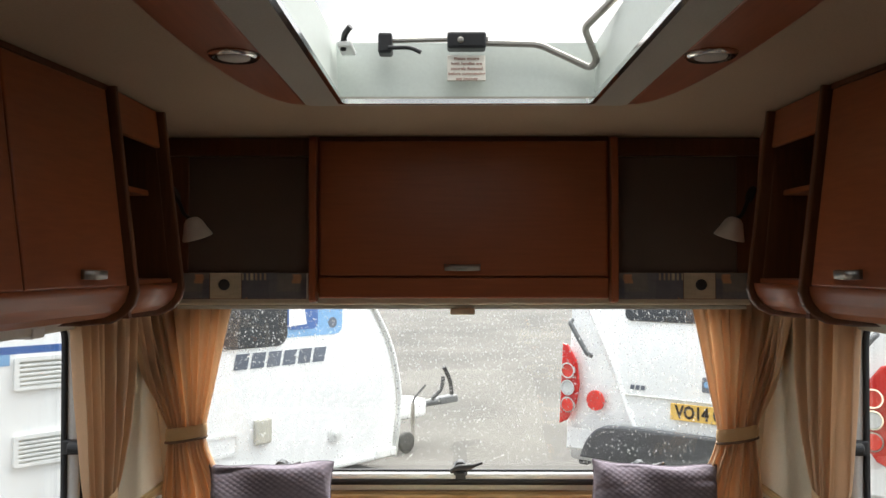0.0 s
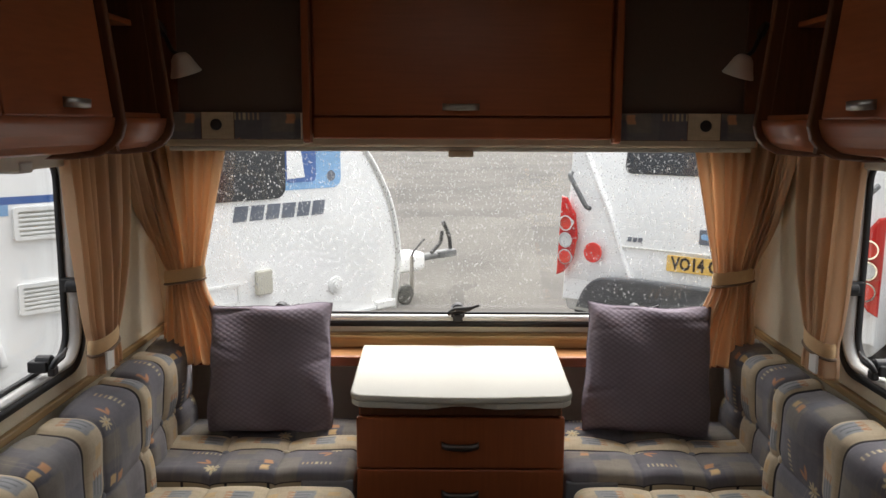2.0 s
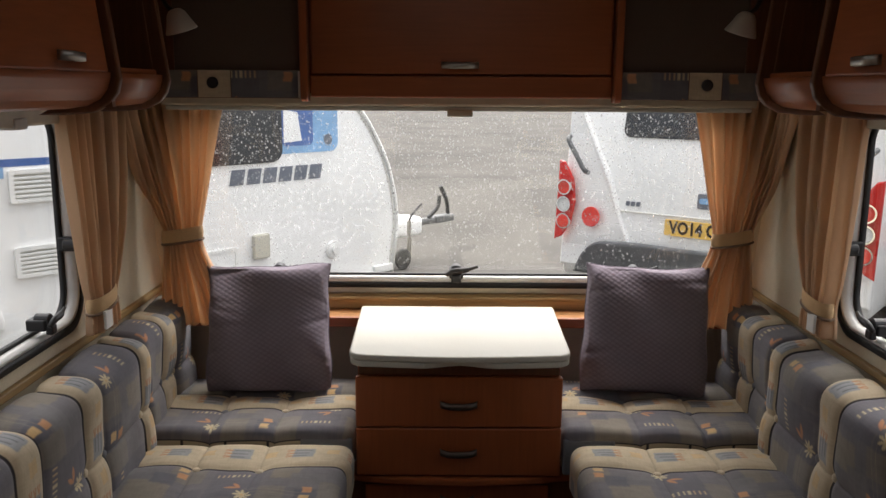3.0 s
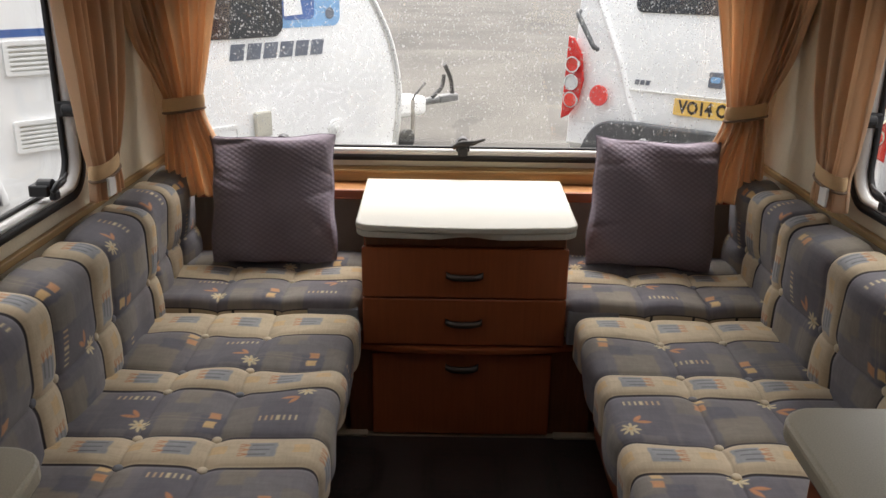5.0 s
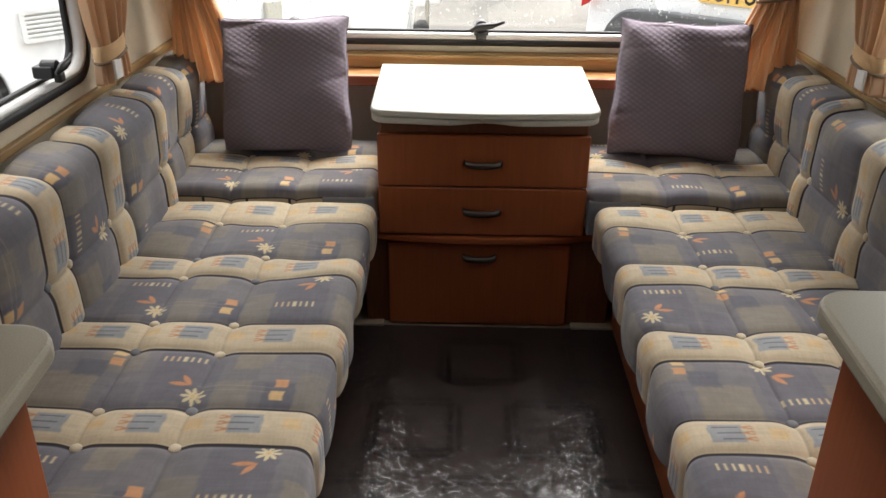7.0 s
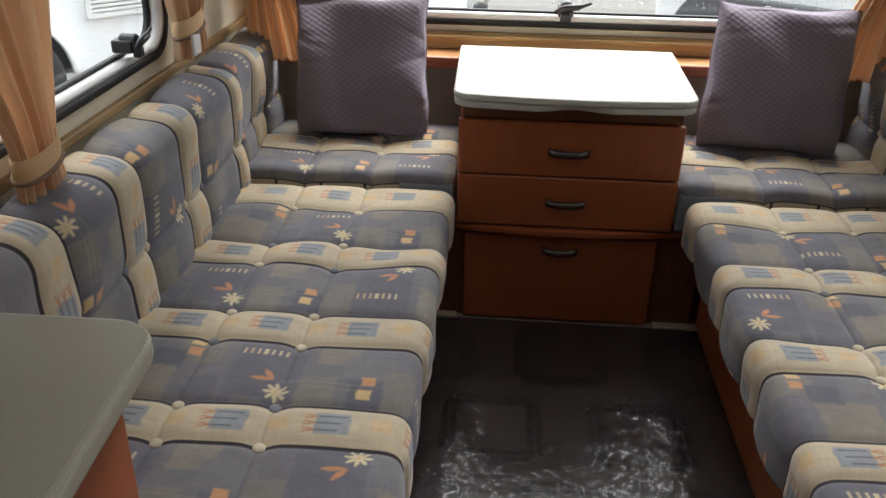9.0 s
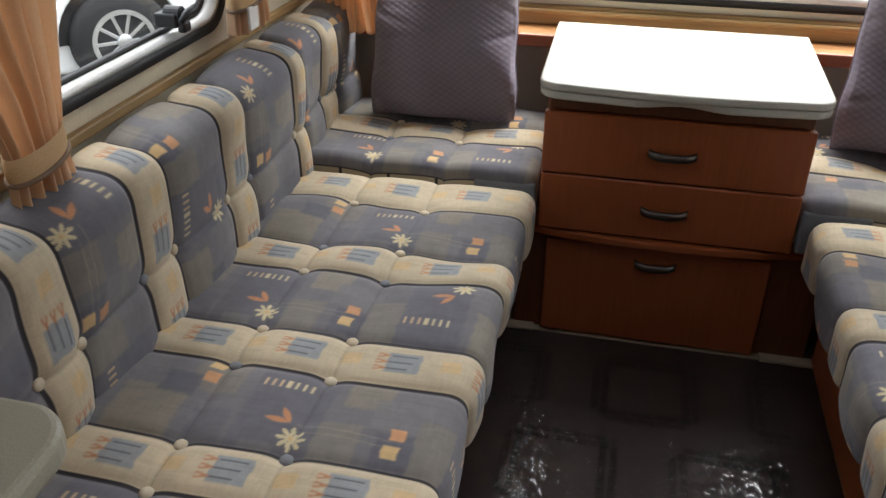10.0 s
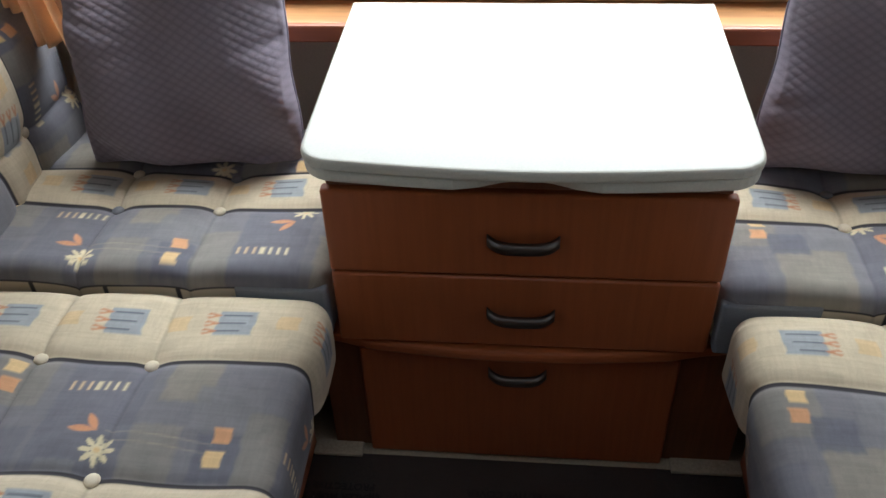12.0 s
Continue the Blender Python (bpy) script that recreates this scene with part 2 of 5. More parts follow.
def slab(x0, x1, y0, y1, z0, z1, bev=0.003, seg=2, m=None, bm=None):
    """A box with softened edges; with bm, added to it."""
    b = bmesh.new()
    bmesh.ops.create_cube(b, size=1.0)
    bmesh.ops.scale(b, vec=(abs(x1 - x0), abs(y1 - y0), abs(z1 - z0)), verts=b.verts)
    if bev:
        bmesh.ops.bevel(b, geom=list(b.edges), offset=bev, segments=seg, affect="EDGES", profile=0.5)
    bmesh.ops.translate(b, vec=((x0 + x1) / 2, (y0 + y1) / 2, (z0 + z1) / 2), verts=b.verts)
    if m is not None:
        b.transform(m)
    return merge(bm, b)


def merge(bm, b):
    if bm is None:
        return b
    me = bpy.data.meshes.new("tmp")
    b.to_mesh(me)
    b.free()
    bm.from_mesh(me)
    bpy.data.meshes.remove(me)
    return bm


def prism(outline, axis, a0, a1, bev=0.0, seg=2, m=None, bm=None):
    """A 2D outline pushed along an axis: x takes (y, z), y takes (x, z), z takes (x, y)."""
    b = bmesh.new()

    def at(p, a):
        return {"x": (a, p[0], p[1]), "y": (p[0], a, p[1]), "z": (p[0], p[1], a)}[axis]
    lo = [b.verts.new(at(p, a0)) for p in outline]
    hi = [b.verts.new(at(p, a1)) for p in outline]
    k = len(outline)
    b.faces.new(lo), b.faces.new(hi[::-1])
    for i in range(k):
        b.faces.new((lo[i], lo[(i + 1) % k], hi[(i + 1) % k], hi[i]))
    bmesh.ops.recalc_face_normals(b, faces=b.faces)
    if bev:
        caps = [e for e in b.edges if (e.verts[0] in lo) == (e.verts[1] in lo)]
        bmesh.ops.bevel(b, geom=caps, offset=bev, segments=seg, affect="EDGES", profile=0.5)
    if m is not None:
        b.transform(m)
    return merge(bm, b)


def rounded(x0, x1, y0, y1, r, steps=8):
    """A rounded rectangle, anticlockwise."""
    pts = []
    for cx, cy, a in ((x1 - r, y1 - r, 0), (x0 + r, y1 - r, 90), (x0 + r, y0 + r, 180), (x1 - r, y0 + r, 270)):
        for i in range(steps + 1):
            t = radians(a + 90 * i / steps)
            pts.append((cx + r * math.cos(t), cy + r * math.sin(t)))
    return pts


def ring(outer, inner, axis, a0, a1, m=None, bm=None):
    """A frame between two outlines of as many points, pushed along an axis."""
    b = bmesh.new()

    def at(p, a):
        return {"x": (a, p[0], p[1]), "y": (p[0], a, p[1]), "z": (p[0], p[1], a)}[axis]
    rows = [[b.verts.new(at(p, a)) for p in o] for o, a in ((outer, a0), (outer, a1), (inner, a1), (inner, a0))]
    k = len(outer)
    for j in range(4):
        r0, r1 = rows[j], rows[(j + 1) % 4]
        for i in range(k):
            b.faces.new((r0[i], r0[(i + 1) % k], r1[(i + 1) % k], r1[i]))
    bmesh.ops.recalc_face_normals(b, faces=b.faces)
    if m is not None:
        b.transform(m)
    return merge(bm, b)


def tube(points, r, sides=8, closed=False, m=None, bm=None):
    """A round bar along a line of points; r may be one radius or one a point."""
    pts = [Vector(p) for p in points]
    k = len(pts)
    radii = r if isinstance(r, (list, tuple)) else [r] * k
    b = bmesh.new()
    rings, up = [], Vector((0.123, 0.456, 0.88)).normalized()
    for i, p in enumerate(pts):
        prev, nxt = (pts[i - 1], pts[(i + 1) % k]) if closed else (pts[max(i - 1, 0)], pts[min(i + 1, k - 1)])
        d = (nxt - prev).normalized()
        s = d.cross(up)
        s = s.normalized() if s.length > 1e-4 else d.orthogonal().normalized()
        t = s.cross(d)
        rings.append([b.verts.new(p + radii[i] * (math.cos(a) * s + math.sin(a) * t)) for a in (2 * math.pi * j / sides for j in range(sides))])
    for i in range(k if closed else k - 1):
        r0, r1 = rings[i], rings[(i + 1) % k]
        for j in range(sides):
            b.faces.new((r0[j], r0[(j + 1) % sides], r1[(j + 1) % sides], r1[j]))
    if not closed:
        b.faces.new(rings[0][::-1]), b.faces.new(rings[-1])
    if m is not None:
        b.transform(m)
    return merge(bm, b)


def lathe(profile, sides=24, m=None, bm=None):
    """A turned solid about z from (radius, z) pairs."""
    b = bmesh.new()
    rows = [[b.verts.new((r * math.cos(2 * math.pi * j / sides), r * math.sin(2 * math.pi * j / sides), z)) for j in range(sides)] for r, z in profile]
    for r0, r1 in zip(rows, rows[1:]):
        for j in range(sides):
            b.faces.new((r0[j], r0[(j + 1) % sides], r1[(j + 1) % sides], r1[j]))
    b.faces.new(rows[0][::-1]), b.faces.new(rows[-1])
    if m is not None:
        b.transform(m)
    return merge(bm, b)


def bent(points, r=0.03, steps=5):
    """A line of 2D or 3D points with its corners rounded."""
    pts = [Vector(p) for p in points]
    out = [pts[0]]
    for a, b, c in zip(pts, pts[1:], pts[2:]):
        d0, d1 = (a - b), (c - b)
        q = min(r, d0.length * 0.49, d1.length * 0.49)
        p0, p1 = b + d0.normalized() * q, b + d1.normalized() * q
        for i in range(steps + 1):
            t = i / steps
            out.append((1 - t) ** 2 * p0 + 2 * t * (1 - t) * b + t * t * p1)
    return out + [pts[-1]]


def grid_mesh(name, xyz, colours=None, flip=False):
    """A mesh from an array of rows and columns of places, with an optional printed pattern."""
    nu, nv = xyz.shape[:2]
    idx = np.arange(nu * nv).reshape(nu, nv)
    quads = np.stack([idx[:-1, :-1], idx[1:, :-1], idx[1:, 1:], idx[:-1, 1:]], -1).reshape(-1, 4)
    if flip:
        quads = quads[:, ::-1]
    me = bpy.data.meshes.new(name)
    me.vertices.add(nu * nv)
    me.vertices.foreach_set("co", xyz.reshape(-1).astype(np.float32))
    k = len(quads)
    me.loops.add(k * 4)
    me.loops.foreach_set("vertex_index", np.ascontiguousarray(quads).reshape(-1).astype(np.int32))
    me.polygons.add(k)
    me.polygons.foreach_set("loop_start", np.arange(0, k * 4, 4, dtype=np.int32))
    me.update(calc_edges=True)
    if colours is not None:
        at = me.color_attributes.new("print", "FLOAT_COLOR", "POINT")
        rgba = np.ones((nu * nv, 4), np.float32)
        rgba[:, :3] = colours.reshape(-1, 3)
        at.data.foreach_set("color", rgba.reshape(-1))
    return me


LETTERS = {}


def text_mesh(body, size):
    """Flat letters of the built-in font as a mesh, centred, in the xy plane."""
    if (body, size) not in LETTERS:
        cu = bpy.data.curves.new("letters", "FONT")
        cu.body, cu.size, cu.align_x, cu.align_y, cu.resolution_u = body, size, "CENTER", "CENTER", 2
        cu.offset = size * 0.034
        ob = new("letters", cu)
        bpy.context.view_layer.update()
        LETTERS[(body, size)] = bpy.data.meshes.new_from_object(ob.evaluated_get(bpy.context.evaluated_depsgraph_get()))
        bpy.data.objects.remove(ob)
        bpy.data.curves.remove(cu)
    return LETTERS[(body, size)]


# ---------------------------------------------------------------- the shell of the caravan
WX, CEIL_Z, FRONT_LOW, REAR_Y = 1.04, 1.905, 3.20, -2.2
SW = (1.60, 2.50, 0.815, 1.40)          # side window: y0, y1, z0, z1
FW = (-0.93, 0.93, 0.762, 1.415)        # front window: x0, x1, z0, z1
LEAN_Y = 0.27                           # the front wall leans in with height


def front_y(z):
    return FRONT_LOW - LEAN_Y * max(0.0, z - 0.70)


setting("floor", slab(-WX - 0.04, WX + 0.04, REAR_Y - 0.04, FRONT_LOW + 0.04, -0.06, 0.0, 0), M_BEIGE, "beige vinyl floor of the caravan", "floor")


def wall_with_hole(a0, a1, z0, z1, hole, axis, p0, p1, steps=8):
    """A wall of thickness p0 to p1 with one rounded opening through it."""
    inner = rounded(hole[0], hole[1], hole[2], hole[3], 0.09, steps)
    outer = []
    cx, cz = (hole[0] + hole[1]) / 2, (hole[2] + hole[3]) / 2
    q = steps + 1
    corners = ((a1, z1), (a0, z1), (a0, z0), (a1, z0))
    for k, (x, z) in enumerate(inner):
        c, i = corners[k // q], k % q
        t = i / steps
        first = k // q in (0, 2)
        if t < 0.5:
            outer.append((c[0], z + (c[1] - z) * 2 * t) if first else (x + (c[0] - x) * 2 * t, c[1]))
        else:
            outer.append((x + (c[0] - x) * (2 - 2 * t), c[1]) if first else (c[0], z + (c[1] - z) * (2 - 2 * t)))
    return ring(outer, inner, axis, p0, p1)


for side, word in ((-1, "west"), (1, "east")):
    setting("wall_" + word, wall_with_hole(REAR_Y, FRONT_LOW + 0.03, -0.06, CEIL_Z + 0.05, SW, "x", side * WX, side * (WX + 0.035)), M_WALL,
            "cream textured caravan side wall with a window", "wall")
bmw = wall_with_hole(-WX, WX, 0.0, CEIL_Z + 0.02, FW, "y", 0.0, 0.035)
for v in bmw.verts:
    v.co.y += front_y(v.co.z)
setting("wall_north", bmw, M_WALL, "cream leaning front wall around the wide window", "wall")
# never in view: closes the room, and its dark veneer cuts light from behind
setting("wall_south", slab(-WX, WX, REAR_Y - 0.04, REAR_Y, 0, CEIL_Z, 0), M_WOOD, "unseen rear wall closing the room, dark veneer to cut bounce light", "wall")

# ceiling with the rooflight's opening
RL = (-0.30, 0.30, 1.17, 2.174)
bmc = ring([(-WX, REAR_Y), (WX, REAR_Y), (WX, 3.2), (-WX, 3.2)], [(RL[0] - 0.03, RL[2] - 0.03), (RL[1] + 0.03, RL[2] - 0.03), (RL[1] + 0.03, RL[3] + 0.026), (RL[0] - 0.03, RL[3] + 0.026)], "z", CEIL_Z, CEIL_Z + 0.05)
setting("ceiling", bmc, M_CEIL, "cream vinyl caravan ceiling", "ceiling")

# ---------------------------------------------------------------- floor covering with printed warnings
film = thing("floor_film", (0, 2.0, 0.0), "crinkled clear protective film over dark brown carpet", "floor covering")


def film_sheet():
    nx, ny = 240, 760
    x = np.linspace(-0.42, 0.42, nx)
    y = np.linspace(-0.6, 2.595, ny)
    g = np.zeros((nx, ny, 3))
    g[..., 0], g[..., 1] = x[:, None], y[None, :]
    h = np.zeros((nx, ny))
    rng = np.random.default_rng(4)
    for k in range(60):
        a, f = rng.uniform(0, 2 * np.pi), rng.uniform(50, 420)
        ph = rng.uniform(0, 6.28)
        w = np.sin(f * (np.cos(a) * g[..., 0] + np.sin(a) * g[..., 1]) + ph + 1.6 * np.sin(19 * g[..., 0] + k) + 1.3 * np.sin(17 * g[..., 1] + 2 * k))
        h += w * 0.016 / f
    for k in range(420):
        cx, cy, a, ln = rng.uniform(-0.4, 0.4), rng.uniform(0.9, 2.6), rng.uniform(0, 3.14), rng.uniform(0.006, 0.04)
        dx, dy = g[..., 0] - cx, g[..., 1] - cy
        p, q = dx * np.cos(a) + dy * np.sin(a), -dx * np.sin(a) + dy * np.cos(a) + 0.15 * (dx * dx - dy * dy) / ln
        h += 0.0026 * np.exp(-(p / ln) ** 2 - (q / 0.0028) ** 2)
    g[..., 2] = 0.008 + np.clip(h, -0.005, 0.006)
    g[:, -1, 2] = 0.003
    return grid_mesh("film", g, flip=True)


M_FILM = glass_material("clear_film", (0.93, 0.93, 0.93), 0.04, gloss=0.034)
part("carpet", slab(-0.42, 0.42, -0.6, 2.595, 0.0005, 0.002, 0), M_CARPET, film, "dark brown carpet")
sheet = link_mesh("film", film_sheet(), M_FILM, film, "crinkled clear plastic film", True)
sheet.visible_shadow = False


def warning_square(cx, cy, size, turn):
    for k in range(4):
        a = radians(90 * k + turn)
        for body, off in (("DEALER MUST REMOVE", 0.0), ("PROTECTIVE COVER", -0.0235)):
            ob = new("print", text_mesh(body, 0.0205))
            r = -size / 2 + off
            ob.parent = film
            ob.matrix_local = Matrix.Translation((cx - math.sin(a) * r, cy - 2.0 + math.cos(a) * r, 0.0034)) @ Matrix.Rotation(a, 4, "Z")


for row in range(6):
    for col in range(3):
        cx = -0.33 + 0.36 * col + (0.18 if row % 2 else 0.0) - 0.02
        if abs(cx) < 0.40:
            warning_square(cx, 2.40 - 0.36 * row * 0.86, 0.19, 0)
for me in LETTERS.values():
    if not me.materials:
        me.materials.append(M_PRINT)

# ---------------------------------------------------------------- windows


def window(name, outline_box, wall_matrix, label, catches, drops=0):
    """A rubber-sealed acrylic window in the plane u, w of wall_matrix (v points outwards)."""
    x0, x1, z0, z1 = outline_box
    w = thing(name, wall_matrix @ Vector(((x0 + x1) / 2, 0, z0)), label, "window", kind="structure")
    o = lambda d, r: rounded(x0 + d, x1 - d, z0 + d, z1 - d, r)
    part("seal", ring(o(-0.014, 0.100), o(0.008, 0.084), "y", -0.012, 0.020, wall_matrix), M_RUBBER, w, "black rubber seal", True)
    fw = 0.027 if drops else 0.019
    part("window_frame", ring(o(0.008, 0.084), o(fw, 0.094 - fw), "y", -0.010, 0.035, wall_matrix), M_WHITEPL, w, "white plastic frame", True)
    part("inner_seal", ring(o(fw, 0.094 - fw), o(fw + 0.007, 0.087 - fw), "y", 0.020, 0.035, wall_matrix), M_RUBBER, w, "thin black seal", True)
    pane = part("pane", prism(o(fw - 0.003, 0.097 - fw), "y", 0.036, 0.041, m=wall_matrix), M_GLASS, w, "clear acrylic pane")
    pane.visible_shadow = False
    for (u, v, turn) in catches:
        m = wall_matrix @ pose(u, 0, v, 0, turn, 0) @ Matrix.Scale(1.15 if drops else 0.92, 4)
        b = slab(-0.021, 0.021, -0.024, 0.030, -0.019, 0.013, 0.005, m=m)
        b = slab(-0.015, 0.015, -0.040, -0.020, -0.030, -0.004, 0.005, m=m, bm=b)
        b = lathe([(0.013, -0.030), (0.017, -0.026), (0.017, 0.010), (0.012, 0.015)], 16, m @ pose(0, -0.018, 0.010, 90, 0, 0), b)
        c = part("catch", b, M_BLACK, w, "black plastic window catch")
        arm = bent([(-0.030, -0.040, -0.002), (-0.006, -0.044, 0.014), (0.026, -0.044, 0.014), (0.064, -0.040, 0.027)], 0.02)
        part("lever", tube(arm, [0.007, 0.008] + [0.0095] * (len(arm) - 5) + [0.008, 0.006, 0.0045], 8, m=m), M_BLACK, c, "black lever", True)
    if drops:
        rng = random.Random(11)
        b = bmesh.new()
        for k in range(drops):
            u, v = rng.uniform(x0 + 0.05, x1 - 0.05), rng.uniform(z0 + 0.05, z1 - 0.05)
            if rng.random() > 0.25 + 0.75 * (v - z0) / (z1 - z0):
                continue
            r = rng.choice((0.0008, 0.0011, 0.0016, 0.0016, 0.0026))
            m = wall_matrix @ Matrix.Translation((u, 0.0408, v)) @ Matrix.Diagonal((r, r * 0.6, r * rng.uniform(1, 1.7), 1))
            ring_v = [b.verts.new(m @ Vector((math.cos(a), 0, math.sin(a)))) for a in (k2 * math.pi / 3 for k2 in range(6))]
            mid = [b.verts.new(m @ Vector((0.7 * math.cos(a), 0.75, 0.7 * math.sin(a)))) for a in (k2 * math.pi / 3 for k2 in range(6))]
            top = b.verts.new(m @ Vector((0, 1.0, 0)))
            for k2 in range(6):
                b.faces.new((ring_v[k2], ring_v[(k2 + 1) % 6], mid[(k2 + 1) % 6], mid[k2]))
                b.faces.new((mid[k2], mid[(k2 + 1) % 6], top))
        d = part("raindrops", b, M_DROP, w, "fine raindrops on the pane", True)
        d["kind"] = "stuff"
        d.visible_shadow = False
    return w


TILT_FRONT = Matrix.Translation((0, front_y(0.785), 0.785)) @ Matrix(((1, 0, 0, 0), (0, 1, -LEAN_Y, 0), (0, 0, 1, 0), (0, 0, 0, 1))) @ Matrix.Translation((0, 0, -0.785))
window("window_1", FW, TILT_FRONT, "wide rain-spotted front window with black seal and white frame",
       [(0.0, FW[2] + 0.046, 0), (-0.62, FW[2] + 0.046, 0), (0.62, FW[2] + 0.046, 0), (-0.905, 1.03, 90), (0.905, 1.03, -90)], 11000)
WEST = Matrix(((0, -1, 0, -WX), (1, 0, 0, 0), (0, 0, 1, 0), (0, 0, 0, 1)))
EAST = Matrix(((0, 1, 0, WX), (1, 0, 0, 0), (0, 0, 1, 0), (0, 0, 0, 1)))
for name, m in (("window_2", WEST), ("window_3", EAST)):
    window(name, SW, m, "side window with rounded corners, black seal and catches", [(2.28, SW[2] + 0.052, 0), (SW[1] - 0.025, 1.03, -90)])
for side, word in ((-1, "west"), (1, "east")):
    x = side * WX
    setting("trim_" + word, slab(x - side * 0.016, x, 1.0, 3.17, 0.742, 0.764, 0.004), M_TRIMY, "pale oak rail along the wall", "trim")
    b = slab(x - side * 0.055, x, 1.35, 2.56, 1.352, 1.41, 0.006)
    bl = thing("side_blind", (x, 1.95, 1.35), "cream blind cassette above the side window", "blind", "window blinds")
    part("cassette", b, M_CASSETTE, bl)
    part("end_cap", slab(x - side * 0.058, x, 2.13, 2.19, 1.346, 1.372, 0.004), M_GREYPL, bl, "grey plastic catch")

# sill shelf under the front window
sh = thing("window_shelf", (0, 3.15, 0.63), "oak shelf under the front window", "shelf")
part("board", slab(-WX + 0.02, WX - 0.02, 3.0603, 3.198, 0.650, 0.673, 0.004), M_SHELFWOOD, sh)
part("front_edge", slab(-WX + 0.02, WX - 0.02, 3.043, 3.060, 0.640, 0.675, 0.005), M_WOODX, sh, "darker cherry front lip")
part("back_board", slab(-WX + 0.02, WX - 0.02, 3.164, 3.190, 0.6735, 0.728, 0.004), M_TRIMWOOD, sh, "pale oak strip")
part("back_lip", slab(-WX + 0.02, WX - 0.02, 3.148, 3.1635, 0.706, 0.720, 0.005), M_TRIMWOOD, sh, "pale oak moulding")

# blind cassette over the front window
fb = thing("front_blind", (0, 2.95, 1.38), "cream blind cassette with pull tab above the window", "blind", "window blinds")
part("cassette", slab(-0.93, 0.93, 2.93, 3.0, 1.386, 1.425, 0.008), M_CASSETTE, fb)
part("rail", slab(-0.92, 0.92, 2.945, 2.985, 1.372, 1.3855, 0.004), M_GREYPL, fb, "grey bottom rail")
part("pull_tab", slab(-0.036, 0.044, 2.93, 2.944, 1.355, 1.376, 0.004), M_CASSETTE, fb)

# ---------------------------------------------------------------- rooflight
rl = thing("rooflight", (0, 1.7, CEIL_Z), "open-topped clear rooflight with grey plastic surround and catches", "rooflight")
o_out = rounded(RL[0] - 0.075, RL[1] + 0.075, RL[2] - 0.05, RL[3] + 0.028, 0.02, 4)
o_in = rounded(RL[0] + 0.006, RL[1] - 0.006, RL[2] + 0.006, RL[3] - 0.006, 0.012, 4)
part("surround", ring(o_out, o_in, "z", CEIL_Z - 0.016, CEIL_Z - 0.001), M_SURROUND, rl, "grey plastic surround")
part("inner_lip", ring(rounded(RL[0] + 0.005, RL[1] - 0.005, RL[2] + 0.005, RL[3] - 0.005, 0.012, 4), rounded(RL[0] + 0.016, RL[1] - 0.016, RL[2] + 0.016, RL[3] - 0.016, 0.01, 4),
                       "z", CEIL_Z - 0.019, CEIL_Z - 0.008), M_CHROME, rl, "bright metal lip")
b = bmesh.new()
low = [(RL[0] + 0.004, RL[2] + 0.004), (RL[1] - 0.004, RL[2] + 0.004), (RL[1] - 0.004, RL[3] - 0.004), (RL[0] + 0.004, RL[3] - 0.004)]
high = [(RL[0] - 0.01, RL[2]), (RL[1] + 0.01, RL[2]), (RL[1] + 0.01, RL[3] + 0.055), (RL[0] - 0.01, RL[3] + 0.055)]
vs = [[b.verts.new((x, y, z)) for x, y in o] for o, z in ((low, CEIL_Z - 0.012), (high, 2.045), ([(x * 1.04, y + (0.012 if y > 1.7 else -0.012)) for x, y in high], 2.045),
                                                          ([(x * 1.06, y + (0.060 if y > 1.7 else -0.030)) for x, y in low], CEIL_Z + 0.06))]
for j in range(4):
    for i in range(4):
        b.faces.new((vs[j][i], vs[j][(i + 1) % 4], vs[(j + 1) % 4][(i + 1) % 4], vs[(j + 1) % 4][i]))
part("upstand", b, M_UPSTAND, rl, "white plastic upstand")


def dome():
    nx, ny = 25, 37
    g = np.zeros((nx, ny, 3))
    u, v = np.linspace(-1, 1, nx)[:, None], np.linspace(-1, 1, ny)[None, :]
    g[..., 0] = 0.335 * u
    g[..., 1] = (RL[2] + RL[3] + 0.055) / 2 + 0.58 * v
    g[..., 2] = 2.052 + 0.11 * (1 - np.abs(u) ** 6) * (1 - np.abs(v) ** 6)
    return grid_mesh("dome", g)


dm = link_mesh("dome", dome(), M_DOME, rl, "clear acrylic dome", True)
dm.visible_shadow = False
CY = RL[3] + 0.035
part("catch_rod", tube([(-0.175, CY - 0.03, 2.037), (0.05, CY - 0.03, 2.042)], 0.006, m=None), M_STEEL, rl, "thin steel catch rod")
part("catch_block", slab(-0.205, -0.172, CY - 0.05, CY - 0.005, 2.004, 2.052, 0.006), M_BLACK, rl, "black catch block")
part("catch_lever", tube(bent([(-0.180, CY - 0.055, 2.014), (-0.13, CY - 0.06, 2.014), (-0.105, CY - 0.06, 2.002)], 0.02), 0.005), M_BLACK, rl, "black lever")
b = slab(-0.045, 0.045, CY - 0.055, CY - 0.010, 2.014, 2.052, 0.006)
part("stay_block", b, M_BLACK, rl, "black stay block")
part("stay_screw", lathe([(0.007, 0), (0.007, 0.004), (0.004, 0.006)], 12, pose(-0.014, CY - 0.055, 2.032, 90, 0, 0)), M_STEEL, rl)
part("stay_arm", tube(bent([(0.045, CY - 0.02, 2.034), (0.17, CY - 0.015, 2.032), (0.288, CY - 0.03, 1.972), (0.300, CY - 0.05, 1.986), (0.262, CY - 0.10, 2.046),
                            (0.33, CY - 0.33, 2.085)], 0.02), 0.008), M_STEEL, rl, "bent steel stay arm")
part("top_handle", slab(-0.085, 0.085, CY - 0.36, CY - 0.33, 2.052, 2.098, 0.006), M_BLACK, rl, "dark grip across the dome")
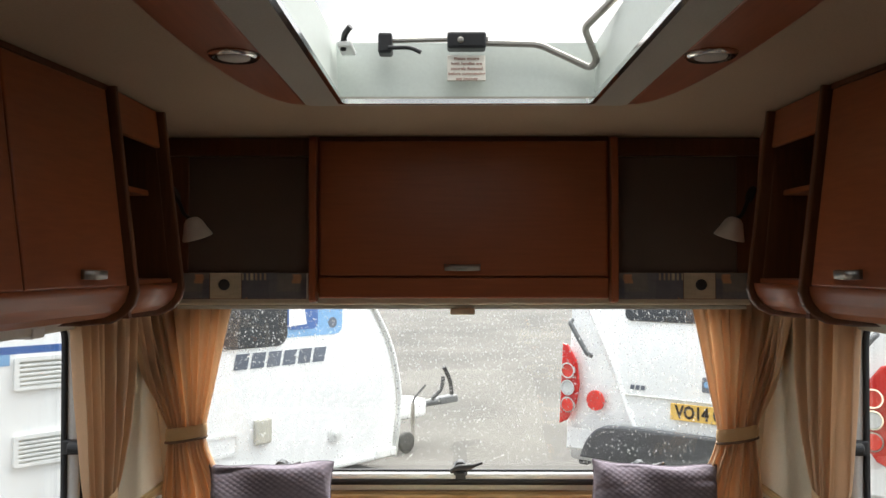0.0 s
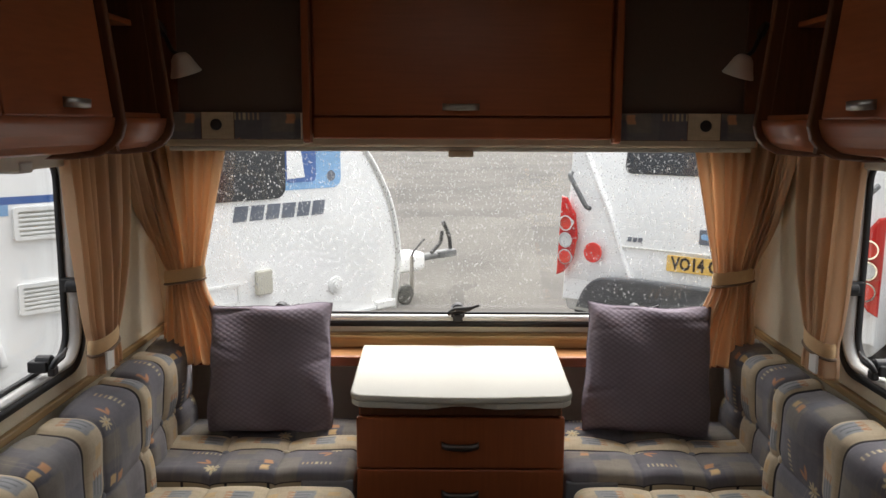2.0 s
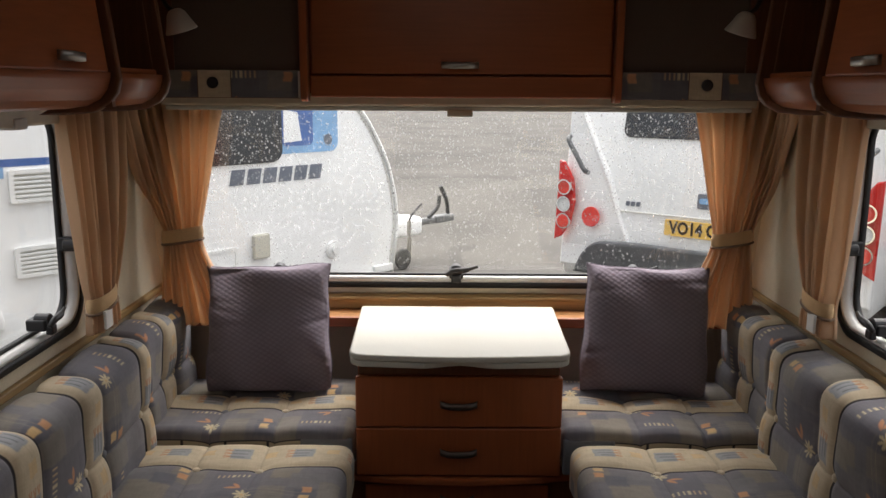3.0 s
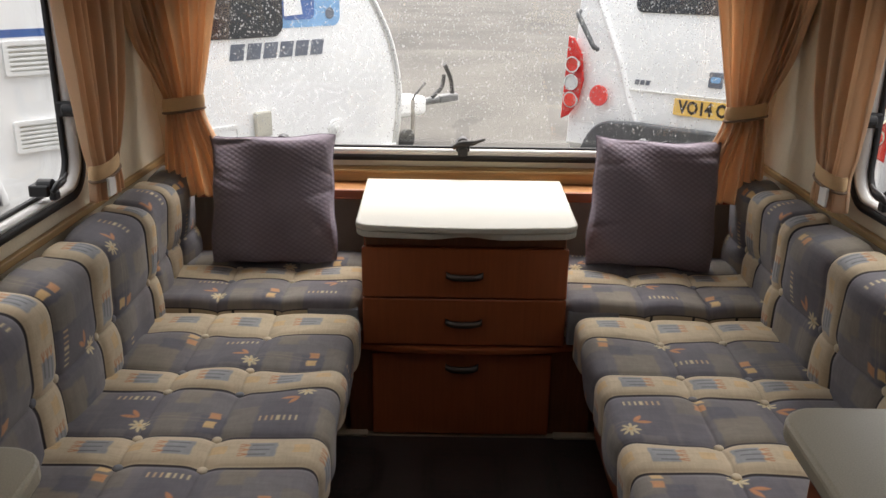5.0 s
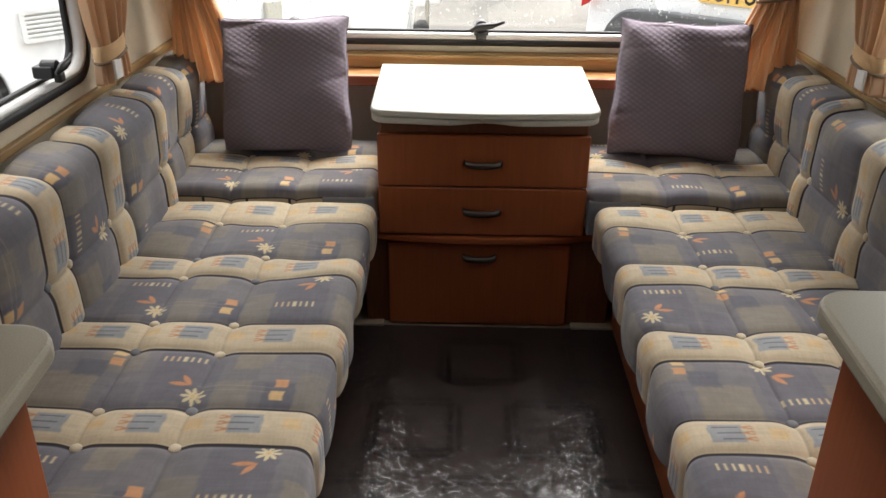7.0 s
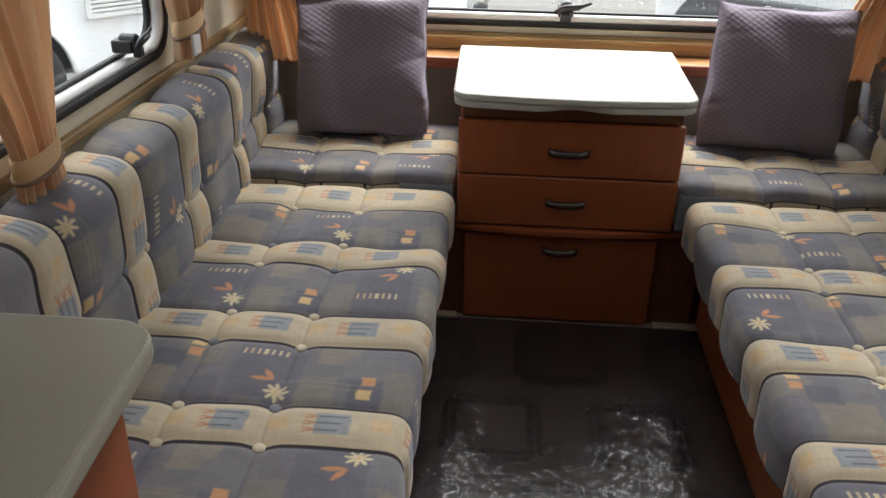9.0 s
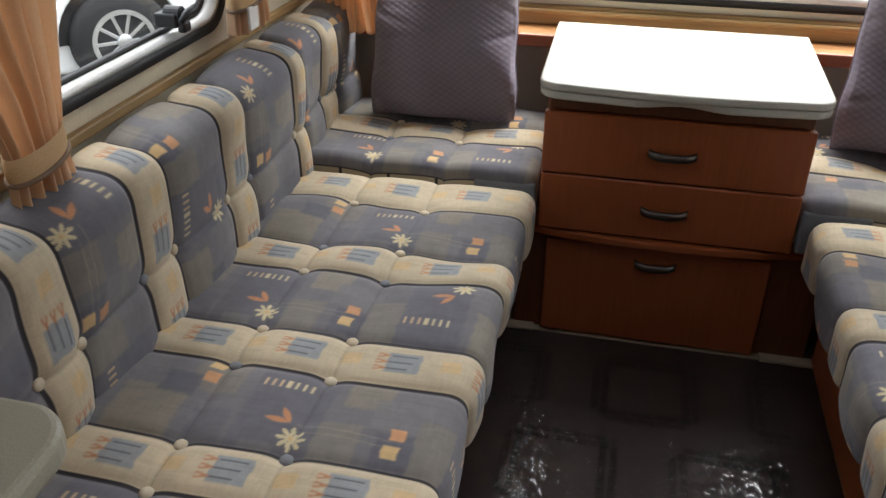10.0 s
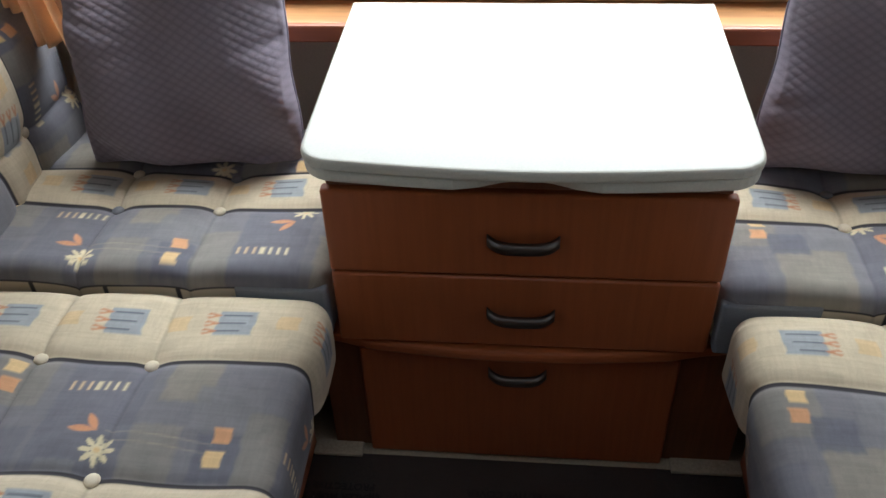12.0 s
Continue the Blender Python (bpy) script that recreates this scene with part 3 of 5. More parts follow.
part("label", slab(-0.045, 0.043, CY - 0.043, CY - 0.0395, 1.940, 2.008, 0.001, m=Matrix.Translation((0, CY - 0.0085, 1.968)) @ Matrix.Rotation(radians(-20), 4, "X") @ Matrix.Translation((0, -CY, -1.99))), M_LABEL, rl, "cream notice with red print")
lab = [("Please ensure", 0.0), ("both handles are", 1), ("securely fastened", 2), ("before commencing", 3), ("any journey", 4)]
for body, k in lab:
    me = text_mesh(body, 0.0105)
    if not me.materials:
        me.materials.append(M_LABELRED)
    ob = new("print", me)
    ob.parent = rl
    ob.matrix_local = Matrix.Translation((0, -1.7, -CEIL_Z)) @ (Matrix.Translation((0, CY - 0.0085, 1.968)) @ Matrix.Rotation(radians(-20), 4, "X") @ Matrix.Translation((0, -0.0445, 0.008 - 0.0135 * k)) @ Matrix.Rotation(radians(90), 4, "X"))
for x in (-0.27,):
    part("side_catch", tube(bent([(x - 0.01, 2.12, 2.0), (x - 0.005, 2.10, 2.03), (x + 0.01, 2.09, 2.045)], 0.01), 0.007), M_BLACK, rl, "small black side catch")
    part("side_tab", slab(x - 0.022, x + 0.012, 2.10, 2.19, 2.004, 2.016, 0.004), M_WHITEPL, rl, "white hinge tab")

for side in (-1, 1):
    pn = thing("ceiling_panel", (side * 0.42, 1.6, CEIL_Z), "cherry wood crescent panel on the ceiling with a downlight", "ceiling panel", "rooflight wing panels")
    x0, arc = 0.378, []
    for k in range(25):
        a = math.pi * k / 24
        arc.append((side * (x0 + 0.118 * math.sin(a) ** 0.8), 1.56 - 0.64 * math.cos(a)))
    part("board", prism(arc, "z", CEIL_Z - 0.014, CEIL_Z - 0.001, 0.004), M_WOODY, pn)
    dl = thing("downlight", (side * 0.425, 1.725, CEIL_Z - 0.014), "chrome recessed downlight, switched off", "downlight", "ceiling downlights")
    part("bezel", lathe([(0.030, -0.006), (0.040, -0.009), (0.046, -0.004), (0.047, 0.0)], 28, pose(side * 0.425, 1.725, CEIL_Z - 0.014)), M_CHROME, dl, "chrome bezel", True)
    part("lens", lathe([(0.012, -0.010), (0.027, -0.0085), (0.029, -0.006), (0.028, -0.004)], 24, pose(side * 0.425, 1.725, CEIL_Z - 0.014)), M_GREYPL, dl, "frosted lens", True)

# ---------------------------------------------------------------- lockers


def pull(parent, m, w=0.108, label="brushed steel bow handle", mat=None):
    """A flat bowed handle in the plane xz of m, standing out along -y."""
    b = bmesh.new()
    k = 15
    rows = []
    for i in range(k):
        t = -1 + 2 * i / (k - 1)
        x, y, z = t * w / 2, -0.020 * (1 - t ** 4) - 0.003, -0.0015 * (1 - t * t)
        rows.append([b.verts.new(m @ Vector((x, y + dy, z + dz))) for dy, dz in ((-0.004, -0.0085), (-0.005, 0.0075), (0.004, 0.0095), (0.004, -0.0095))])
    for r0, r1 in zip(rows, rows[1:]):
        for j in range(4):
            b.faces.new((r0[j], r0[(j + 1) % 4], r1[(j + 1) % 4], r1[j]))
    b.faces.new(rows[0]), b.faces.new(rows[-1][::-1])
    return part("handle", b, mat or M_STEEL, parent, label, True)


LY = 2.75
fl = thing("front_locker", (0, 2.9, 1.41), "cherry wood overhead locker with flap door above the window", "locker", "overhead lockers")
part("body", slab(-0.452, 0.452, LY + 0.024, 3.02, 1.43, CEIL_Z - 0.002, 0.002), M_WOODX, fl)
d = part("door", slab(-0.428, 0.436, LY, LY + 0.020, 1.483, 1.888, 0.004), M_WOODX, fl, "cherry veneer flap door")
pull(d, pose(0.0, LY, 1.508, 0, 0, 0))
part("bottom_rail", slab(-0.432, 0.440, LY + 0.002, LY + 0.022, 1.415, 1.478, 0.005), M_WOODX, fl)
# shadow line between door and ceiling, made as a thin dark strip
part("top_shadow_strip", slab(-0.432, 0.440, LY + 0.012, LY + 0.022, 1.890, CEIL_Z - 0.002, 0.001), M_WOODDARK, fl, "dark strip drawn as the shadow line over the door")
for x in (-0.448, 0.454):
    out = bent([(LY + 0.03, CEIL_Z - 0.003), (LY - 0.020, CEIL_Z - 0.003), (LY - 0.020, 1.402), (LY + 0.03, 1.402)], 0.03, 6)
    part("post", prism([(p[0], p[1]) for p in out], "x", x - 0.011, x + 0.011, 0.004), M_WOOD, fl, "rounded cherry post")
for side in (-1, 1):
    ni = thing("corner_niche", (side * 0.67, 2.9, 1.41), "dark lined open corner niche beside the front locker", "niche", "corner niches")
    part("back_panel", slab(side * 0.466, side * 0.97, LY + 0.050, LY + 0.060, 1.49, 1.846, 0.002), M_NICHE, ni, "dark grey lining")
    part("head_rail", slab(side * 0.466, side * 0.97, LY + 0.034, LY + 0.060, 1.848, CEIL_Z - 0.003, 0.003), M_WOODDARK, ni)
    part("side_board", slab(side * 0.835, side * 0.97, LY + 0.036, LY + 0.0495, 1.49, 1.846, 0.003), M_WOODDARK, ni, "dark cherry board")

# side lockers with curved nose, open shelf end
NOSE = [(0.0, 0.018), (0.003, 0.004), (0.010, -0.016), (0.026, -0.036), (0.054, -0.050), (0.098, -0.056), (0.318, -0.056), (0.318, 0.018)]
def tapered(b, side):
    """The side lockers grow shallower away from the front wall."""
    for v in b.verts:
        deep = min(1.0, max(0.0, (WX - abs(v.co.x)) / (WX - 0.72)))
        v.co.x += side * deep * (0.10 * max(0.0, 2.036 - v.co.y) + 0.12 * max(0.0, v.co.z - 1.46))
    return b


for side in (-1, 1):
    X = side * 0.72
    lk = thing("side_locker", (side * 0.88, 1.6, 1.37), "cherry overhead locker with doors, curved nose and open shelf end", "locker", "overhead lockers")
    part("body", tapered(slab(X + side * 0.022, side * (WX - 0.002), 0.75, 2.03, 1.47, CEIL_Z - 0.002, 0.002), side), M_WOODY, lk)
    for y0, y1, hy in ((1.656, 2.016, 1.868), (1.27, 1.652, 1.42), (0.75, 1.266, 1.0)):
        # doors lean outwards at the top a little
        dr = part("door", tapered(slab(X, X + side * 0.019, y0, y1, 1.470, 1.889, 0.004), side), M_WOODY, lk, "cherry veneer door")
        turn = Matrix.Translation((X + side * (0.10 * (2.036 - hy) + 0.004), hy, 1.497)) @ Matrix.Rotation(radians(-96 if side > 0 else 96), 4, "Z")
        pull(dr, turn, 0.10)
    # the doors' shadow line under the ceiling, also a strip in dark colour
    part("top_shadow_strip", tapered(slab(X + side * 0.004, X + side * 0.021, 0.75, 2.035, 1.891, CEIL_Z - 0.002, 0.001), side), M_WOODDARK, lk, "dark strip drawn as the shadow line over the doors")
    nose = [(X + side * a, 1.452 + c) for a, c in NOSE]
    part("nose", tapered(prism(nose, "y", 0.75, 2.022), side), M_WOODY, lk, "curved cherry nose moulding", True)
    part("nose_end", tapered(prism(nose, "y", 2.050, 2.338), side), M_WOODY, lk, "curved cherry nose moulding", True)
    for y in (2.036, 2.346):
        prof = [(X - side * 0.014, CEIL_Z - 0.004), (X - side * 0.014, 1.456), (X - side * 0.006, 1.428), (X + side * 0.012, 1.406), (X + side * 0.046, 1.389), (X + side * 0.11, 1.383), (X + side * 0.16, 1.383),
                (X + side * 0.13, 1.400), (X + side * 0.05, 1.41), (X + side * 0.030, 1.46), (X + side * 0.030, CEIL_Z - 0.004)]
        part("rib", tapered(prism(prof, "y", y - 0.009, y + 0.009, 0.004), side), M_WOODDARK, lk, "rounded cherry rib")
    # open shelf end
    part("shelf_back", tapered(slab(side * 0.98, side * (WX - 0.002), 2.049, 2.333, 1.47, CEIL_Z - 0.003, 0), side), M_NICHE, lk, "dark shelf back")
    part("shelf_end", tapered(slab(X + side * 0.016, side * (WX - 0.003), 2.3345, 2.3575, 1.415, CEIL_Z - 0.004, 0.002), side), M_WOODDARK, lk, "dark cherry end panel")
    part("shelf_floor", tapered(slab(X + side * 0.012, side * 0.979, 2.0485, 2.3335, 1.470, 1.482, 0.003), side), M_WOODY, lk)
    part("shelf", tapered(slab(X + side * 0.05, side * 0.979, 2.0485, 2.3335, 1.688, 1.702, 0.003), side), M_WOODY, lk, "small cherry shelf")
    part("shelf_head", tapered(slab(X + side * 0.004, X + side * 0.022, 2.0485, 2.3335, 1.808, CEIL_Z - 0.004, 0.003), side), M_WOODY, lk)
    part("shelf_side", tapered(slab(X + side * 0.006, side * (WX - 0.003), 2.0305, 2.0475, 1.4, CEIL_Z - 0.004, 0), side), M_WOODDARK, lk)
    # slanting end board to the corner
    ax, ay, bx, by = X + side * 0.012, 2.359, side * 0.868, 2.742
    ang, ln = math.atan2(by - ay, bx - ax), math.hypot(bx - ax, by - ay)
    part("end_board", tapered(slab(0, ln, -0.008, 0.008, 1.415, CEIL_Z - 0.004, 0.003, m=pose(ax, ay, 0, 0, 0, math.degrees(ang))), side), M_WOOD, lk, "slanting cherry end board")

    # reading lamp
    lp = thing("reading_lamp", (side * 0.845, 2.70, 1.70), "white cone reading lamp on a dark arm, switched off", "lamp", "reading lamps")
    hx, hy, hz = side * 0.778, 2.668, 1.618
    part("arm", tube(bent([(side * 0.853, 2.715, 1.72), (side * 0.835, 2.70, 1.70), (side * 0.815, 2.685, 1.66), (hx + side * 0.012, hy + 0.004, hz + 0.030)], 0.03), 0.006), M_BLACK, lp, "dark arm")
    part("wall_plate", lathe([(0.026, 0), (0.026, 0.008), (0.020, 0.012)], 20, Matrix.Translation((side * 0.858, 2.722, 1.722)) @ Matrix.Rotation(radians(-side * 70), 4, "Y")), M_BLACK, lp, "dark wall plate")
    part("shade", lathe([(0.010, 0.048), (0.018, 0.044), (0.027, 0.030), (0.037, -0.006), (0.045, -0.030), (0.045, -0.034), (0.041, -0.033), (0.031, -0.008), (0.020, 0.028)], 28,
                        pose(hx, hy, hz, 14, side * 14, 0) @ Matrix.Diagonal((0.98, 0.98, 0.74, 1))), M_LAMPWHITE, lp, "white opal cone shade", True)

# ---------------------------------------------------------------- chest of drawers
ch = thing("chest_of_drawers", (0, 2.83, 0), "cherry chest with two drawers, lower cupboard and white laminate top", "chest of drawers")
part("carcass", slab(-0.292, 0.296, 2.606, 3.040, 0.300, 0.668, 0.003), M_WOOD, ch)
for z0, z1, hz in ((0.4725, 0.6255, 0.545), (0.3215, 0.4685, 0.398)):
    dr = part("drawer", slab(-0.297, 0.302, 2.583, 2.605, z0, z1, 0.005, 3), M_WOOD, ch, "cherry veneer drawer front")
    pull(dr, pose(0.002, 2.583, hz), 0.108, "grey pewter bow handle", M_PEWTER)
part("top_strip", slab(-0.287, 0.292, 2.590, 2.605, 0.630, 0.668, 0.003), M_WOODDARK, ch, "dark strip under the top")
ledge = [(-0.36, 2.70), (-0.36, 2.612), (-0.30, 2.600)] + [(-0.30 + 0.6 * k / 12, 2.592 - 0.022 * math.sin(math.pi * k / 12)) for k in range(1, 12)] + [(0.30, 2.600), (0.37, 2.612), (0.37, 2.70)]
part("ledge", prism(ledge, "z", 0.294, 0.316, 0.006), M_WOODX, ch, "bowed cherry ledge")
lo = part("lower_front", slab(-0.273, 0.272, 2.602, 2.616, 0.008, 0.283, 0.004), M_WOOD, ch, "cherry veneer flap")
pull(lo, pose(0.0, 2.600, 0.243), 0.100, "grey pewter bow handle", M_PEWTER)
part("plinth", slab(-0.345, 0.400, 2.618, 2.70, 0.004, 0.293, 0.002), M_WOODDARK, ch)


def top_outline(x0, x1, yb, yf, bow, r=0.05):
    pts = [(x0 - 0.012, yb), (x1 + 0.012, yb)]
    for k in range(7):
        a = radians(0 - 90 * k / 6)
        pts.append((x1 - r + r * math.cos(a), yf + r + r * math.sin(a)))
    for k in range(1, 16):
        t = k / 16
        pts.append((x1 - r + (x0 - x1 + 2 * r) * t, yf - bow * math.sin(math.pi * t)))
    for k in range(7):
        a = radians(-90 - 90 * k / 6)
        pts.append((x0 + r + r * math.cos(a), yf + r + r * math.sin(a)))
    return pts


part("top", prism(top_outline(-0.312, 0.320, 3.078, 2.534, 0.018), "z", 0.690, 0.7075, 0.006, 3), M_LAMINATE, ch, "off-white laminate top")
slide = top_outline(-0.310, 0.318, 3.076, 2.537, 0.016)
notch = []
for x, y in slide:
    d = abs(x - 0.004)
    if y < 2.542 and d < 0.105:
        y += 0.030 * 0.5 * (1 + math.cos(math.pi * d / 0.105))
    notch.append((x, y))
part("slide_table", prism(notch, "z", 0.6700, 0.6885, 0.005, 3), M_LAMINATE, ch, "off-white pull-out table with finger notch")

# ---------------------------------------------------------------- worktop cabinets beside the doorway
for side, yf, xe, word in ((-1, 1.212, 0.540, "left"), (1, 1.342, 0.404, "right")):
    cb = thing("side_cabinet", (side * 0.8, 0.6, 0), "cherry cabinet with a rounded pale grey worktop", "cabinet", "worktop cabinets")
    x_in, x_out = side * xe, side * (WX - 0.004)
    y_back = -0.35
    out = [(x_out, y_back), (x_out, yf)]
    r = 0.055
    for k in range(9):
        a = radians(90 - 90 * k / 8)
        out.append((x_in + side * (r - r * math.cos(a)), yf - r + r * math.sin(a)))
    out += [(x_in - side * 0.035, 0.55) if side < 0 else (x_in - side * 0.02, 0.75), (x_in - side * 0.035, y_back)]
    part("worktop", prism(out, "z", 0.792, 0.822, 0.008, 3), M_WORKTOP, cb, "pale grey rounded worktop")
    part("body", slab(x_in + side * 0.045, x_out, y_back, yf - 0.045, 0.06, 0.7915, 0.004), M_WOOD, cb, "cherry veneer body")
    part("plinth", slab(x_in + side * 0.08, x_out, y_back, yf - 0.05, 0.0, 0.0595, 0.002), M_WOODDARK, cb)

# seat bases
for side in (-1, 1):
    xb = 0.385 if side < 0 else 0.420
    y_end = 1.165 if side < 0 else 1.285
    sb = thing("bench_locker", (side * 0.7, 1.9, 0), "dark cherry bench base under the seat cushions", "bench base", "bench bases")
    part("front_board", slab(side * xb, side * (xb + 0.016), y_end, 2.617, 0.003, 0.278, 0.003), M_WOODY, sb)
    part("top_board", slab(side * xb, side * (WX - 0.004), y_end, 2.617, 0.279, 0.289, 0.002), M_WOODY, sb)
    part("corner_box", slab(side * 0.402, side * (WX - 0.004), 2.703, 3.16, 0.003, 0.32, 0.003), M_WOODX, sb)
    part("floor_strip", slab(side * 0.29, side * (xb - 0.001), 2.585, 2.6165, 0.003, 0.012, 0.002), M_BEIGE, sb, "beige floor edging")

# ---------------------------------------------------------------- upholstery
CREAM = np.array((0.53, 0.447, 0.316))
TONES = [np.array(c) for c in ((0.172, 0.164, 0.172), (0.141, 0.138, 0.156), (0.210, 0.194, 0.168), (0.234, 0.210, 0.168), (0.119, 0.120, 0.143), (0.188, 0.182, 0.186))]
PIPE = np.array((0.040, 0.036, 0.040))
YELLOW, ORANGE, SLATE, TULIP, PALE, DARK = (np.array(c) for c in ((0.60, 0.42, 0.21), (0.52, 0.25, 0.13), (0.265, 0.29, 0.315), (0.46, 0.20, 0.10), (0.60, 0.52, 0.33), (0.10, 0.11, 0.13)))


def hashed(a, b, seed):
    return np.abs(np.sin(a * 127.1 + b * 311.7 + seed * 74.7) * 43758.5453) % 1.0


REPEAT = 0.176                           # one cell of the printed cloth; the dark bands repeat after four
PATCHES = ((0.13, 0.35, -0.1, 0.4, 0), (0.15, 0.225, -0.02, 0.085, 3), (0.205, 0.30, 0.055, 0.125, 5), (0.13, 0.20, 0.125, 0.4, 2), (0.225, 0.285, 0.135, 0.205, 4),
           (0.285, 0.35, 0.095, 0.4, 2), (0.47, 0.70, -0.1, 0.4, 0), (0.49, 0.60, 0.105, 0.4, 3), (0.585, 0.675, 0.005, 0.095, 2), (0.47, 0.535, -0.1, 0.075, 5),
           (0.625, 0.69, 0.135, 0.4, 1), (0.545, 0.605, 0.06, 0.115, 4), (0.02, 0.075, 0.19, 0.4, 5), (0.38, 0.44, -0.1, 0.03, 4))


def soft(d, w=0.0024):
    """Cover of a shape whose edge lies at d = 0, inside where d is below it."""
    return np.clip(0.5 - d / w, 0, 1)


def printed(s, b, wb, cream, first, phase):
    """The cloth's colours at s along the section and b from the band's seam; first: where the dark repeat starts; phase: the pale one."""
    u = (s - first) % (4 * REPEAT)
    wob = 0.0012 * np.sin(b * 190) + 0.0010 * np.sin(s * 310 + b * 90)
    cloth = np.empty((*s.shape, 3))
    cloth[:] = TONES[1]

    def put(cover, c):
        cloth[:] = cloth * (1 - cover[..., None]) + c * cover[..., None]

    def box(a, e, ca, ce, ha, he, w=0.0024):
        return soft(np.maximum(np.abs(a - ca) - ha, np.abs(e - ce) - he), w)
    for u0, u1, b0, b1, k in PATCHES:
        put(0.85 * box(u + wob, b + wob, (u0 + u1) / 2, (b0 + b1) / 2, (u1 - u0) / 2, (b1 - b0) / 2, 0.006), TONES[k])
    for q in (0.098, 0.112):
        put(0.20 * box(u, b + 0.008 * np.sin(u * 14), 0.17, q + 0.05, 0.075, 0.0009), PALE)
    # a row of dashes, a leaf and a flower, upright and then upside down
    for at, e in ((0.0, b), (2 * REPEAT, 0.205 - b)):
        for k in range(7):
            put(box(u, e, at + 0.008 + 0.0135 * k, 0.055, 0.0042 if k == 3 else 0.0021, 0.0092), PALE if k > 2 else 0.6 * PALE + 0.4 * ORANGE)
        for ang, la, lb, half in ((0.10, 0.061, 0.140, 0.021), (0.95, 0.073, 0.127, 0.019)):
            p = (u - at - la) * np.cos(ang) + (e - lb) * np.sin(ang)
            q = -(u - at - la) * np.sin(ang) + (e - lb) * np.cos(ang)
            put(soft(np.abs(q) - 0.0058 * (1 - np.clip(p / half, -1, 1) ** 2) + np.maximum(np.abs(p) - half, 0)), ORANGE)
        da, db = u - at - 0.096, e - 0.172
        r, th = np.sqrt(da * da + db * db), np.arctan2(db, da)
        put(soft(r - 0.0235 * (0.30 + 0.70 * np.abs(np.cos(4 * th + 0.3)) ** 1.2)), PALE)
        put(soft(r - 0.004), YELLOW)
    for at, e0, e1 in ((0.252, 0.172, 0.135), (0.612, 0.026, 0.061)):
        put(box(u + wob, b, at, e0, 0.0125, 0.0125), YELLOW)
        put(box(u - wob, b, at + 0.004, e1, 0.0125, 0.0125), 0.8 * ORANGE + 0.2 * YELLOW)
    # pale bands: a yellow square, three tulips before a slate square
    v, mid = (s - phase + 0.04) % REPEAT - 0.04, b - wb / 2
    dark = cloth.copy()
    cloth[:] = CREAM
    put(0.72 * box(v + wob, mid, 0.0, -0.002, 0.017, 0.015), YELLOW)
    put(0.90 * box(v - wob, mid, 0.093, 0.0, 0.030, 0.026), SLATE)
    for k in (-1, 0, 1):
        c = mid - 0.017 * k
        put(box(v, c, 0.086 - 0.006 * k, 0, 0.023, 0.0016), DARK)
        t = (v - 0.046) / 0.019
        put(0.9 * soft(np.abs(c) - 0.0016 - 0.0050 * (1 - np.clip(t, 0, 1)) + 0.02 * (np.maximum(-t, 0) + np.maximum(t - 1, 0))) * (1 - soft(np.abs(c) - 0.002 + 0.012 * np.maximum(t - 0.25, 0)) * (t < 0.45)), TULIP)
    col = np.where(cream[..., None], cloth, dark)
    # slubs and clouding of the weave
    slub = hashed(np.floor(b / 0.0034), np.floor((s + 0.01 * np.sin(b * 900)) / 0.034), 3) - 0.5
    slub2 = hashed(np.floor(s / 0.0034), np.floor(b / 0.021), 8) - 0.5
    cloud = np.sin(s * 61 + 3 * np.sin(b * 47)) * np.sin(b * 73 + 2 * np.sin(s * 39))
    return col * (1 + 0.10 * slub + 0.08 * slub2 + 0.05 * cloud)[..., None]


def profile(points, r, step):
    """Places, outward normals and lengths along a rounded line of (x, z) points."""
    p = np.array([(q[0], q[1]) for q in bent([Vector(q) for q in points], r, 10)])
    d = np.concatenate([[0], np.cumsum(np.linalg.norm(np.diff(p, axis=0), axis=1))])
    s = np.linspace(0, d[-1], int(d[-1] / step) + 1)
    xz = np.stack([np.interp(s, d, p[:, 0]), np.interp(s, d, p[:, 1])], 1)
    t = np.gradient(xz, axis=0)
    t /= np.linalg.norm(t, axis=1)[:, None]
    return xz, np.stack([-t[:, 1], t[:, 0]], 1), s


